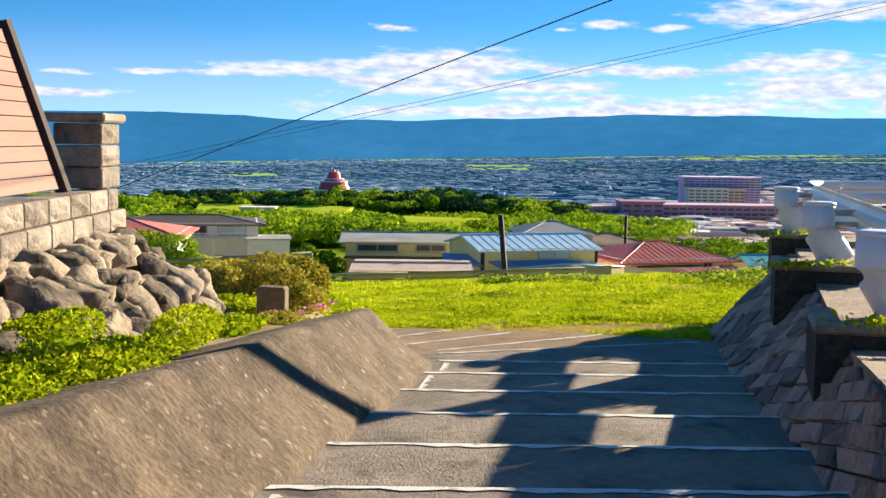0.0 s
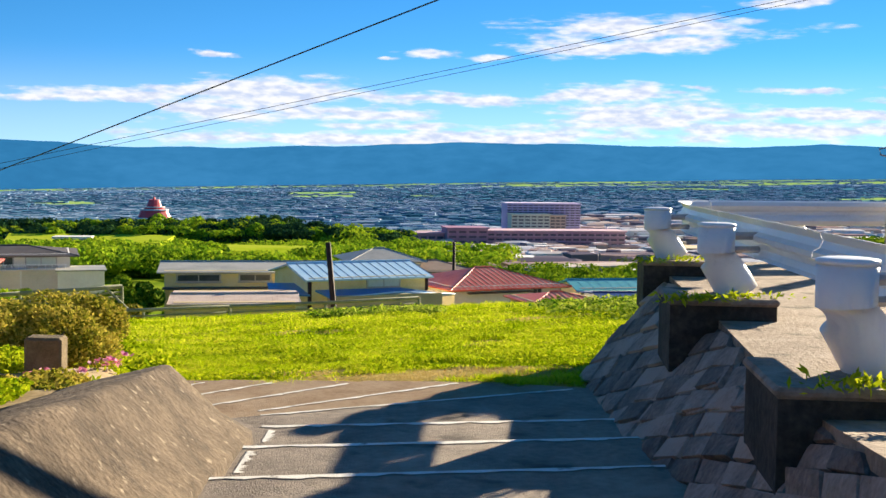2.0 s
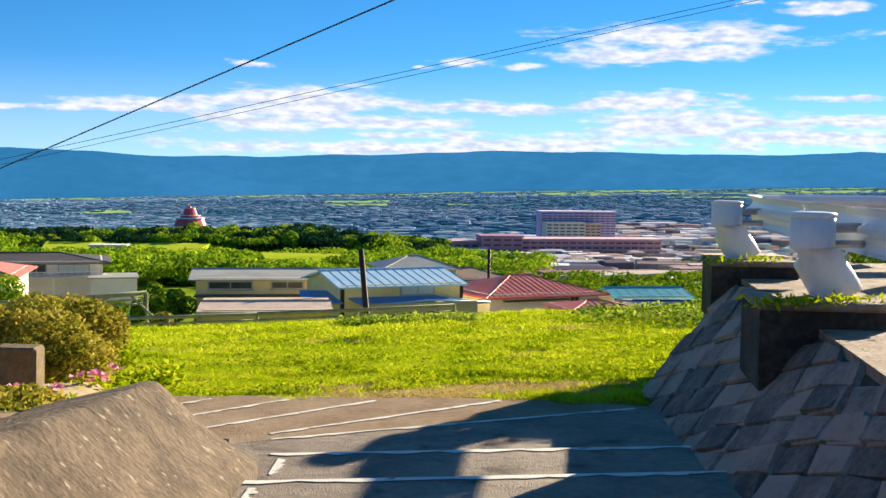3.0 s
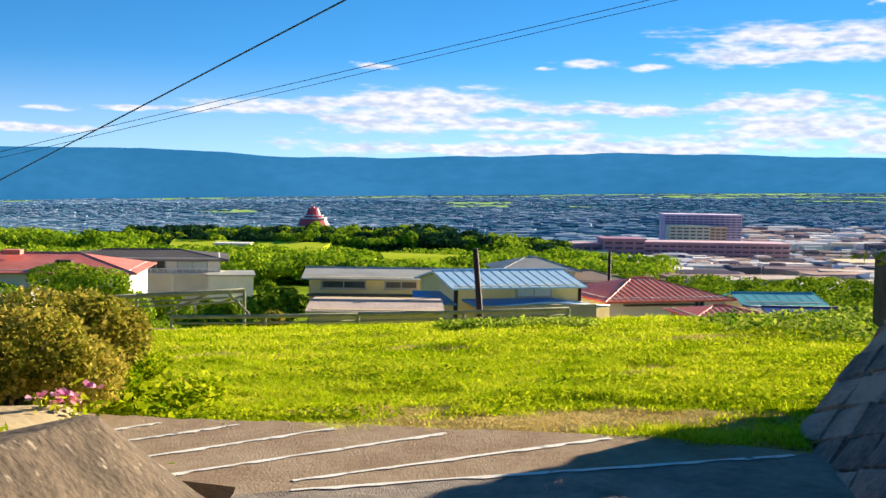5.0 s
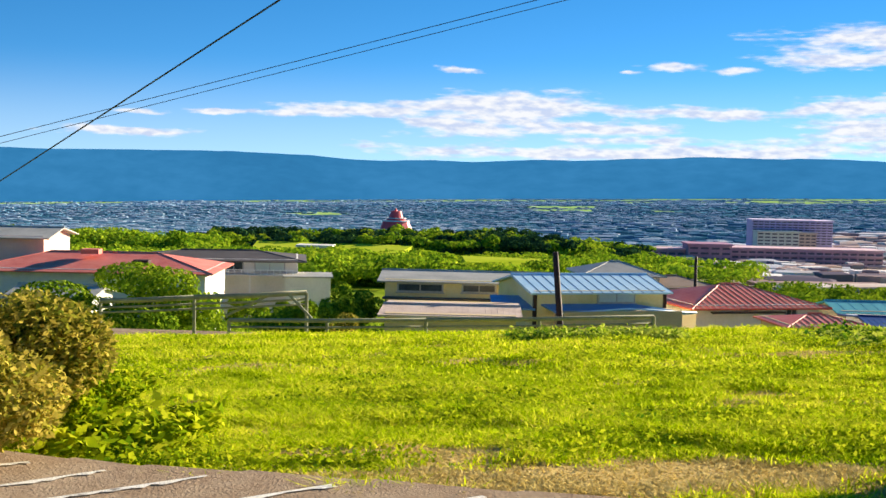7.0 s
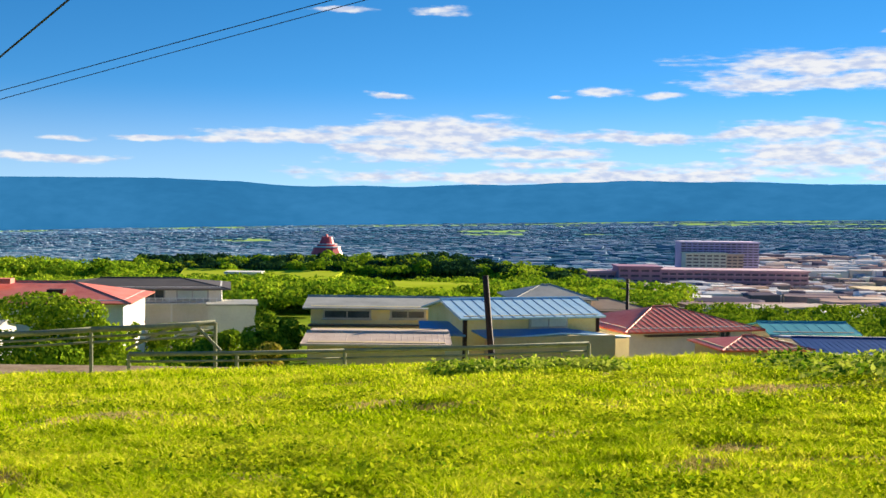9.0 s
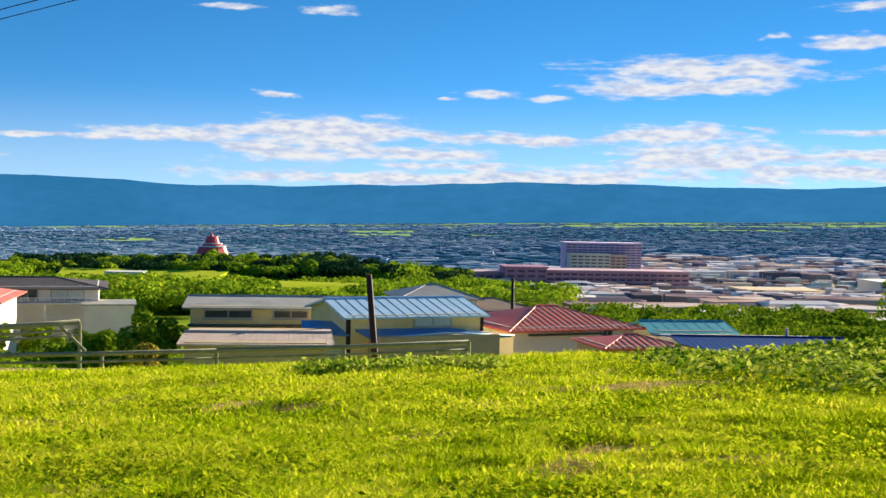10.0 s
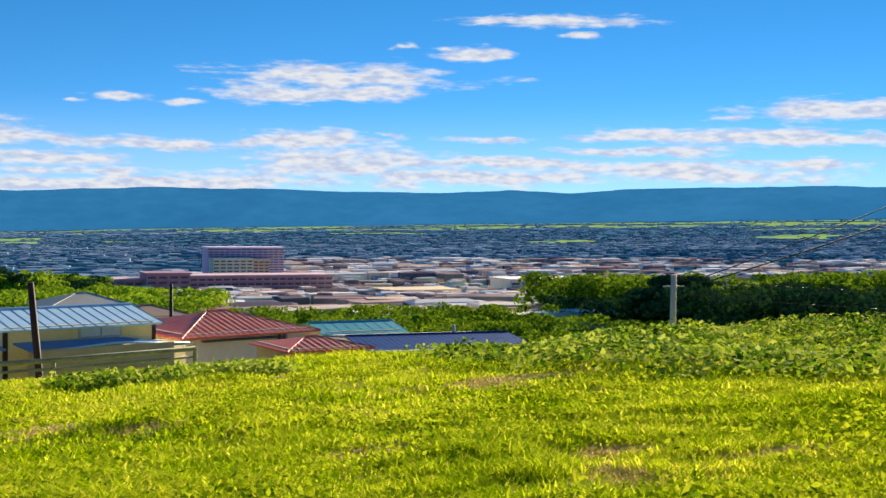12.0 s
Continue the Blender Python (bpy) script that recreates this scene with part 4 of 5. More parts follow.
block("hotel", "long mauve hotel wing with balcony rows", 83.6, 138, 420, 434, -31, -21.9, M_wall_mauve, 5, 18, M_dimglass, M_pinkband)
block("hotel", "square mauve hotel block beside the long wing", 67.9, 83.4, 418, 432, -30, -20.8, M_wall_mauve, 5, 4, M_dimglass)
block("hotel", "low brown hotel wing", 48.5, 67.7, 424, 434, -30, -23.1, M_wall_mauve, 3, 6, M_dimglass, M_pinkband)
block("office_block", "low flat-roofed block with dark window bands", 168, 201, 330, 345, -26, -19.2, M_wall_white, 4, 9, M_dimglass, M_wall_white)
block("hall", "tan hall with a flat roof", 128, 152, 335, 350, -28, -22.5, M_wall_tan, 2, 5, M_dimglass)
block("hall", "small pale farm building beside the field", -59, -49.3, 328, 334, -24, -19.3, M_wall_white, 1, 3, M_dimglass)


def tv_tower():
    th = tagged(empty("broadcast_tower", pose(-73.8, 800, -36)), "red and white stepped steel broadcast tower", "tower")
    levels = [(12.0, 11.6, 0.0, 1.4, M_wall_white), (11.2, 9.0, 1.4, 6.4, M_tower_red), (9.8, 9.6, 6.4, 7.2, M_wall_white), (7.0, 6.0, 7.2, 8.4, M_tower_red),
              (7.4, 7.2, 8.4, 8.9, M_wall_white), (5.0, 3.6, 8.9, 13.6, M_tower_red)]
    for w0, w1, z0, z1, m in levels:
        bm = bmesh.new()
        bmesh.ops.create_cone(bm, cap_ends=True, segments=12, radius1=w0, radius2=w1, depth=z1 - z0, matrix=Matrix.Translation((0, 0, (z0 + z1) / 2)))
        part("section", bm, m, th, "red tower section" if m is M_tower_red else "white platform ring")
    tube("mast", [(0, 0, 13.6), (0, 0, 15.5)], [1.0, 0.5], M_tower_red, th, sides=6)


tv_tower()


# ---------------------------------------------------------------- the town on the valley floor
def town(name, label, mat, count, az0, az1, r0, r1, wide, tall, seed, power=1.0, skip=None):
    rng = random.Random(seed)
    verts, faces = [], []
    for _ in range(count):
        az = radians(rng.uniform(az0, az1))
        r = 1 / (1 / r0 + (1 / r1 - 1 / r0) * rng.random() ** power)
        if skip and skip(math.degrees(az), r, rng):
            continue
        x, y = r * math.sin(az), r * math.cos(az)
        z = land(x, y)
        w, d, h = rng.uniform(*wide) * rng.choice((0.6, 1, 1, 1.5)), rng.uniform(*wide) * 0.6, rng.uniform(*tall)
        t = rng.uniform(-0.35, 0.35)
        c, s = math.cos(t), math.sin(t)
        k = len(verts)
        rise = h * rng.choice((0.0, 0.08, 0.14))
        for px, py, pz in ((-1, -1, -1.0), (1, -1, -1.0), (1, 1, -1.0), (-1, 1, -1.0), (-1, -1, h), (1, -1, h), (1, 1, h), (-1, 1, h), (-0.8, 0, h + rise + 0.02), (0.8, 0, h + rise + 0.02)):
            lx, ly = px * w / 2, py * d / 2
            verts.append((x + lx * c - ly * s, y + lx * s + ly * c, z + pz))
        faces += [(k, k + 1, k + 5, k + 4), (k + 1, k + 2, k + 6, k + 5), (k + 2, k + 3, k + 7, k + 6), (k + 3, k, k + 4, k + 7),
                  (k + 4, k + 5, k + 9, k + 8), (k + 6, k + 7, k + 8, k + 9), (k + 5, k + 6, k + 9), (k + 7, k + 4, k + 8)]
    ob = mesh_object(name, verts, faces, mat)
    return tagged(ob, label, "town", kind="stuff")


def paddies(az, r, rng):
    return noise.noise(Vector((az * 0.16, r * 0.0035, 3.0))) > (-0.12 if r > (2750 if az > 6 else 3250) else 0.42) and rng.random() < 0.93


town("far_town", "countless small roofs across the valley, tinted haze blue", M_town, 26000, -26, 50, 820, 2700, (5, 13), (0.5, 1.4), 11, 0.85, paddies)
town("far_town", "roofs on the far side of the valley, paled with painted haze", M_town_far, 15000, -26, 50, 2500, 4150, (7, 20), (0.8, 2.2), 15, 1.0, paddies)
town("middle_town", "roofs of the nearer town, tinted haze blue", M_town, 3600, 2, 50, 620, 1200, (5, 11), (1.4, 3.2), 12)
town("near_town", "tan, pink and white roofs of the town below", M_town_near, 1100, 8, 46, 300, 700, (4, 10), (1.8, 3.6), 13)
town("near_town", "pink and white roofs of the town centre", M_town_near, 700, 15, 48, 620, 900, (7, 18), (2, 5), 16)
town("near_town", "tan and grey roofs between the hotel and the houses", M_town_near, 80, 9, 32, 180, 330, (8, 16), (1.8, 3.4), 14)


# ---------------------------------------------------------------- woods and trees
def leaf_shell(rng, centres, normals, sizes, aspect=0.7, loose=0.45):
    """Quads that lie across the given outward directions, like the outer leaves of a crown."""
    n = normals + rng.normal(size=normals.shape) * loose
    n /= np.linalg.norm(n, axis=1)[:, None] + 1e-9
    d = np.cross(n, rng.normal(size=n.shape))
    d /= np.linalg.norm(d, axis=1)[:, None] + 1e-9
    s = np.cross(n, d)
    sz = np.asarray(sizes)[:, None]
    v = np.stack([centres - d * sz, centres + s * sz * aspect, centres + d * sz, centres - s * sz * aspect], 1)
    return v.reshape(-1, 3), np.arange(len(n) * 4).reshape(-1, 4)


def woods(name, label, mat, spots, seed, leaf=0.9, per=90, kind="stuff", layers=0.20):
    """spots: x, y, crown half-width, crown height, foot. Crowns are stacks of wide, shallow lobes."""
    rng = np.random.default_rng(seed)
    V, F, k = [], [], 0
    for x, y, w, h, z in spots:
        m = 6 + int(rng.integers(0, 5))
        lobes = np.stack([rng.normal(0, w * 0.45, m), rng.normal(0, w * 0.45, m), h * rng.uniform(0.30, 0.86, m)], 1)
        n = per
        pick = rng.integers(0, m, n)
        d = rng.normal(size=(n, 3))
        d /= np.linalg.norm(d, axis=1)[:, None]
        d[:, 2] = np.abs(d[:, 2]) - 0.25
        rad = np.array([w * 0.5, w * 0.5, h * layers]) * rng.uniform(0.8, 1.08, (n, 1))
        c = lobes[pick] + d * rad + np.array([x, y, z])
        v, f = leaf_shell(rng, c, d * np.array([1, 1, 1.6]), rng.uniform(0.6, 1.3, n) * leaf)
        V.append(v)
        F.append(f + k)
        k += len(v)
    ob = quads_object(name, np.concatenate(V), np.concatenate(F), mat)
    return tagged(ob, label, "trees", kind=kind)


def scatter(rng, n, x0, x1, y0, y1, w, h, z=None, sink=0.0):
    out = []
    for _ in range(n):
        x, y = rng.uniform(x0, x1), rng.uniform(y0, y1)
        ww = rng.uniform(*w)
        out.append((x, y, ww, rng.uniform(*h), (land(x, y) if z is None else z) - sink))
    return out


rng = random.Random(5)
ridge_wood, ridge_light = [], []
for _ in range(250):
    x, y = rng.uniform(-100, 48), rng.uniform(352, 398)
    top = float(np.interp(x, [-100, -39, 5, 25, 48], [-16.4, -15.4, -15.2, -16.8, -19.8])) + rng.uniform(-2.4, 0.4)
    (ridge_light if rng.random() < 0.3 else ridge_wood).append((x, y, rng.uniform(3.5, 7), top + 26, -26))
# ridge wood in two leaf colours; the lighter one paints sunlit tops
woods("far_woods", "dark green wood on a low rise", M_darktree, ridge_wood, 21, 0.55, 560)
woods("far_woods", "lighter crowns in the dark wood, painted as sunlit tops", M_wood_far, ridge_light, 29, 0.55, 560)
FIELDS = ((-74, -30, 334, 349, -20.5, -19.4), (-36, -14, 276, 290, -20.4, -19.6), (-8, 10, 270, 286, -18.9, -18.2))
for x0, x1, y0, y1, z0, z1 in FIELDS:
    farm = prism([(x0, y0), (x1, y0 - 3), (x1 + 3, y1), (x0 - 2, y1 + 3)], lambda x, y: z0 + (z1 - z0) * (y - y0) / (y1 - y0), -27, "field", M_field, None)
    tagged(farm, "small bright green terraced field among the trees", "field", kind="structure")


def clear_of_fields(spots):
    return [p for p in spots if not any(x0 - 6 < p[0] < x1 + 6 and y0 - 22 < p[1] < y1 + 6 for x0, x1, y0, y1, _, _ in FIELDS[:1])
            and not any(x0 - 4 < p[0] < x1 + 4 and y0 - 24 < p[1] < y1 + 4 for x0, x1, y0, y1, _, _ in FIELDS[1:])]


woods("far_woods", "sunlit rounded trees below the rise", M_wood_far, clear_of_fields(scatter(rng, 230, -84, 46, 195, 330, (4, 8), (4.0, 6.8))), 22, 0.42, 620)
woods("far_woods", "darker trees among the sunlit ones", M_tree, clear_of_fields(scatter(rng, 100, -84, 46, 190, 330, (3, 6), (3.0, 5.6))), 30, 0.42, 520)
woods("far_woods", "low hedges between the fields", M_tree, scatter(rng, 60, -80, -24, 318, 331, (2, 4), (1.2, 2.6)) + scatter(rng, 26, -44, -12, 208, 222, (1.5, 3), (1.2, 2.4)), 20, 0.34, 320)
woods("far_woods", "rounded sunlit trees beyond the red roofs", M_wood_far, scatter(rng, 80, -150, -84, 300, 345, (5, 10), (7, 10.5)), 23, 0.5, 620)
woods("far_woods", "green trees between the roofs and the hotel", M_tree, scatter(rng, 130, 22, 78, 112, 185, (2.2, 4.6), (2.6, 4.6)), 24, 0.24, 620)
woods("far_woods", "hedges and trees around the hillside houses", M_tree, scatter(rng, 90, -44, 40, 84, 118, (1.2, 3), (1.6, 3.6)), 25, 0.18, 560)
# one wood, with backlit shade and sunlit tops put into two leaf colours
woods("far_woods", "wood on the right-hand slope, painted dark as backlit", M_darktree, scatter(rng, 120, 88, 200, 118, 160, (3.5, 6.5), (5, 7.6)), 26, 0.40, 520)
woods("far_woods", "lighter tops of the right-hand wood, painted as sunlit", M_tree, scatter(rng, 90, 96, 210, 150, 188, (3.5, 6.5), (7.4, 9.2)), 19, 0.40, 560)
woods("far_woods", "low scrub covering the slope", M_tree, scatter(rng, 240, 44, 120, 66, 112, (1.5, 3.4), (1.6, 3.6)), 27, 0.20, 420)
woods("far_woods", "trees and hedges below the red tiled roof", M_tree, scatter(rng, 46, -42, -14, 60, 77, (1.3, 2.6), (3.0, 4.4)), 28, 0.14, 700)


def tree(name, label, x, y, w, h, mat, seed, leaf=0.25, count=2600, trunk=0.25, group=""):
    """A trunk with limbs and a crown of leaves in clumps."""
    rng = np.random.default_rng(seed)
    z = land(x, y)
    th = tagged(empty(name, pose(x, y, z)), label, "tree", group=group)
    tube("trunk", [(0, 0, -0.3), (0.1 * w, 0, h * 0.3), (0.05 * w, 0.05 * w, h * 0.75)], [trunk, trunk * 0.7, trunk * 0.25], M_bark, th, sides=8)
    m = 16
    lob = np.stack([rng.normal(0, w * 0.36, m), rng.normal(0, w * 0.36, m), h * rng.uniform(0.3, 0.90, m)], 1)
    for i in range(6):
        tube("limb", [(0.05 * w, 0, h * 0.3), tuple(lob[i] * np.array([0.5, 0.5, 0.8])), tuple(lob[i])], [trunk * 0.4, trunk * 0.25, trunk * 0.08], M_bark, th, sides=6)
    pick = rng.integers(0, m, count)
    d = rng.normal(size=(count, 3))
    d /= np.linalg.norm(d, axis=1)[:, None]
    c = lob[pick] + d * rng.uniform(0.65, 1.0, (count, 1)) ** 0.5 * np.array([w * 0.30, w * 0.30, h * 0.11])
    v, f = leaf_shell(rng, c, d * np.array([1, 1, 1.5]), rng.uniform(0.5, 1.3, count) * leaf, 0.6, 0.6)
    quads_object("crown", v, f, mat, th)
    return th


tree("tree", "broad green garden tree in front of the red tiled roof", -15.0, 44, 5.6, 6.3, M_tree, 31, 0.10, 26000, group="garden trees")
tree("tree", "green garden tree beside the white balcony house", -20.5, 45.5, 3.0, 4.9, M_tree, 32, 0.11, 8000, group="garden trees")
tree("tree", "low dark shrub tree below the balcony house", -14.2, 78, 2.6, 4.6, M_tree, 38, 0.13, 8000, group="garden trees")
for tx, ty, tw, ts in ((-24.0, 86, 2.6, 91), (-20.2, 88, 2.4, 92), (-16.6, 86, 2.2, 93)):
    tree("tree", "leafy garden shrub in front of the balcony house", tx, ty, tw, 4.4, M_tree, ts, 0.13, 7000, group="garden trees")
tree("tree", "small round garden tree by the cream house", -10.0, 72, 2.4, 6.2, M_tree, 33, 0.13, 7000, group="garden trees")
tree("tree", "small flowering shrub tree by the lane", -8.6, 60, 1.8, 4.8, M_bush, 34, 0.1, 6000, group="garden trees")
tree("tree", "yellow-green garden tree below the cream house", -4.5, 58, 2.0, 4.6, M_weed, 35, 0.1, 6000, group="garden trees")
tree("tree", "tall dark conifer above the scrub", 96, 140, 8, 8.8, M_darktree, 36, 0.35, 14000, 0.5, group="slope trees")
tree("tree", "dark broad tree beside the pale pole", 34.0, 66, 3.2, 4.2, M_darktree, 37, 0.12, 9000, group="slope trees")


# ---------------------------------------------------------------- garden on the left: block wall, slat screen, rubble bank
garden_wall = tagged(empty("wall_west"), "split-face concrete block wall on a concrete ledge", "wall", kind="structure")
part("ledge", box_bm(-4.55, -4.02, -12.0, -0.95, 0.9, 1.50, 0.03), M_concrete, garden_wall, "smooth concrete ledge")


def split_block(x0, x1, y0, y1, z0, z1, seed):
    rng = random.Random(seed)
    bm = bmesh.new()
    box_bm(x0, x1, y0, y1, z0, z1, 0.012, bm)
    bmesh.ops.subdivide_edges(bm, edges=[e for e in bm.edges if e.calc_length() > 0.1], cuts=2, use_grid_fill=True)
    for v in bm.verts:
        if y0 + 0.03 < v.co.y < y1 - 0.03 and z0 + 0.02 < v.co.z < z1 - 0.02:
            v.co.x += rng.uniform(0.0, 0.035) * (1 if v.co.x > (x0 + x1) / 2 else -1)
    return bm


seed = 0
for row in range(2):
    y = -1.0 - (0.2 if row else 0)
    first = True
    while y > -11:
        w = 0.55 if not (first and row) else 0.35
        first = False
        seed += 1
        part("block", split_block(-4.45, -4.12 - 0.02 * row, y - w + 0.012, y, 1.505 + row * 0.205, 1.505 + row * 0.205 + 0.195, seed), M_block, garden_wall)
        y -= w
for row in range(3):
    seed += 1
    part("block", split_block(-4.62, -4.17, -1.62, -1.02, 1.92 + row * 0.205, 1.92 + row * 0.205 + 0.195, seed), M_block, garden_wall)
part("coping", box_bm(-4.74, -4.12, -1.7, -0.95, 2.535, 2.62, 0.02), M_concrete, garden_wall, "flat concrete pillar cap")

screen = tagged(empty("slat_screen"), "leaning brown slat screen in a dark metal frame", "screen")


def screen_point(y, z):
    return (-4.40 - (z - 1.93) * 0.34, y, z)


def slat(y0, y1, z0, z1, thick, name, mat):
    a, b, c, d = (Vector(screen_point(*p)) for p in ((y0, z0), (y1, z0), (y1, z1), (y0, z1)))
    n = Vector((thick, 0, thick * 0.3))
    verts = [a, b, c, d, a - n, b - n, c - n, d - n]
    mesh_object(name, verts, [(0, 1, 2, 3), (7, 6, 5, 4), (0, 4, 5, 1), (1, 5, 6, 2), (2, 6, 7, 3), (3, 7, 4, 0)], mat, screen)


for i in range(11):
    slat(-8.0, -2.05, 1.94 + i * 0.127, 1.94 + i * 0.127 + 0.118, 0.03, "slat", M_wood_brown)
for y in (-2.05, -4.1, -6.1):
    tube("post", [screen_point(y, 1.9), screen_point(y, 3.40)], [0.075, 0.075], M_dark_post, screen, "dark brown metal post", sides=8)


def rock(x, y, z, r, seed):
    rng = random.Random(seed)
    bm = bmesh.new()
    bmesh.ops.create_icosphere(bm, subdivisions=3, radius=1.0)
    off = Vector((rng.uniform(0, 50), rng.uniform(0, 50), 0))
    sx, sy, sz = r * rng.uniform(0.8, 1.25), r * rng.uniform(0.8, 1.4), r * rng.uniform(0.55, 0.85)
    for v in bm.verts:
        k = 1 + 0.45 * noise.noise(v.co * 1.0 + off) + 0.30 * noise.noise(v.co * 2.4 + off) + 0.12 * noise.noise(v.co * 6 + off)
        v.co = Vector((v.co.x * sx * k, v.co.y * sy * k, v.co.z * sz * k))
    ob = part("rubble_stone", bm, M_rubble, None, smooth=True)
    ob.matrix_world = pose(x, y, z, rng.uniform(-20, 20), rng.uniform(-20, 20), rng.uniform(0, 180))
    tagged(ob, "rough grey rubble stone in the garden bank", "stone", group="rubble stones")


rng = random.Random(8)
k = 0
for row in range(5):
    t = row / 4
    y = -0.55
    while y > -7.5:
        r = rng.choice((0.12, 0.16, 0.20, 0.24, 0.29)) * rng.uniform(0.9, 1.1)
        k += 1
        rock(-3.25 - 0.85 * t + rng.uniform(-0.08, 0.08), y + rng.uniform(-0.05, 0.05), 0.50 - 0.05 * min(0, y + 3) + 0.85 * t * (1 if y < -1.2 else 0.75), r, k)
        y -= r * 1.5


def bush(label, x, y, z, w, d, h, mat, seed, count, leaf):
    rng = np.random.default_rng(seed)
    th = tagged(empty("bush", pose(x, y, z)), label, "bush", group="garden bushes")
    m = 26
    lob = np.stack([rng.uniform(-1, 1, m) * w * 0.75, rng.uniform(-1, 1, m) * d * 0.75, h * rng.uniform(0.35, 0.8, m)], 1)
    lob[:, 2] *= 1 - 0.45 * ((lob[:, 0] / w) ** 2 + (lob[:, 1] / d) ** 2)
    for i in range(10):
        tube("twig", [(0.1 * lob[i][0], 0.1 * lob[i][1], -0.1), tuple(lob[i] * 0.5), tuple(lob[i])], [0.025, 0.018, 0.008], M_bark, th, sides=5)
    pick = rng.integers(0, m, count)
    dd = rng.normal(size=(count, 3))
    dd /= np.linalg.norm(dd, axis=1)[:, None]
    c = lob[pick] + dd * rng.uniform(0.4, 1, (count, 1)) ** 0.5 * np.array([w * 0.3, d * 0.3, h * 0.28])
    c[:, 2] = np.maximum(c[:, 2], 0.01)
    v, f = leaf_cloud(rng, c, rng.uniform(0.5, 1.3, count) * leaf, 0.5, 0.3)
    quads_object("foliage", v, f, mat, th)
    return th


bush("large clipped azalea bush with yellowing leaves", -3.45, 2.5, 0.10, 1.02, 1.1, 0.86, M_bush, 41, 44000, 0.026)
bush("low azalea bush at the path's edge", -3.3, 3.6, 0.0, 0.8, 0.7, 0.36, M_weed, 42, 12000, 0.03)
bush("low bright green bush below the rubble", -3.45, -5.2, 0.78, 0.85, 2.3, 0.50, M_weed, 43, 60000, 0.022)
bush("low green ground cover beside the rubble", -3.1, -2.3, 0.62, 0.45, 1.1, 0.16, M_weed, 44, 6000, 0.03)
bush("green and red dwarf shrub below the big azalea", -3.4, 0.55, 0.42, 0.55, 0.6, 0.22, M_weed, 46, 7000, 0.026)
bush("reddish dwarf shrub beside the rubble", -2.75, -0.9, 0.5, 0.5, 0.5, 0.16, M_bush, 45, 2500, 0.03)

marker = tagged(part("marker_stone", box_bm(-0.155, 0.155, -0.11, 0.11, -0.15, 0.37, 0.02), M_marker), "short square mossy marker stone in the garden", "marker stone")
marker.matrix_world = pose(-2.83, 0.05, 0.44, 0, 1, -6)


def flowers(x, y, z, n, spread, seed):
    rng = np.random.default_rng(seed)
    th = tagged(empty("flower_patch", pose(x, y, z)), "pink flowers on low green stems", "flowers", group="pink flowers")
    c = rng.normal(size=(n, 3)) * np.array([spread, spread * 0.8, 0.03]) + np.array([0, 0, 0.13])
    v, f = leaf_cloud(rng, rng.normal(size=(7, 3)) * np.array([0.016, 0.016, 0.008]), rng.uniform(0.02, 0.035, 7), 0.8, 0.4)
    first = quads_object("blossom", v, f, M_pink, th)
    first.location = c[0]
    for p in c[1:]:
        ob = new("blossom", first.data)
        ob.parent = th
        ob.location = p
        ob.rotation_euler = (0, 0, rng.uniform(0, 6))
    g = rng.normal(size=(n * 14, 3)) * np.array([spread * 1.2, spread, 0.05]) + np.array([0, 0, 0.05])
    v, f = leaf_cloud(rng, g, rng.uniform(0.02, 0.05, n * 14), 0.35, 0.2)
    quads_object("foliage", v, f, M_weed, th)


flowers(-2.6, -0.55, 0.42, 14, 0.2, 51)
flowers(-2.02, 0.15, 0.08, 12, 0.10, 52)
flowers(-2.35, 0.35, land(-2.35, 0.35) - 0.06, 6, 0.10, 53)


# ---------------------------------------------------------------- grass and weeds
def on_lawn(x, y):
    edge = float(np.interp(x, [-6, -3.3, -2.6, -1.6, -0.9, -0.1, 1.0, 2.1, 2.5, 4, 6], [2.5, 2.35, 2.22, 2.05, 1.9, 1.78, 1.62, 1.2, 2.0, 4.0, 4.9]))
    return y > edge + 0.12 * noise.noise(Vector((x * 3, y * 3, 0)))


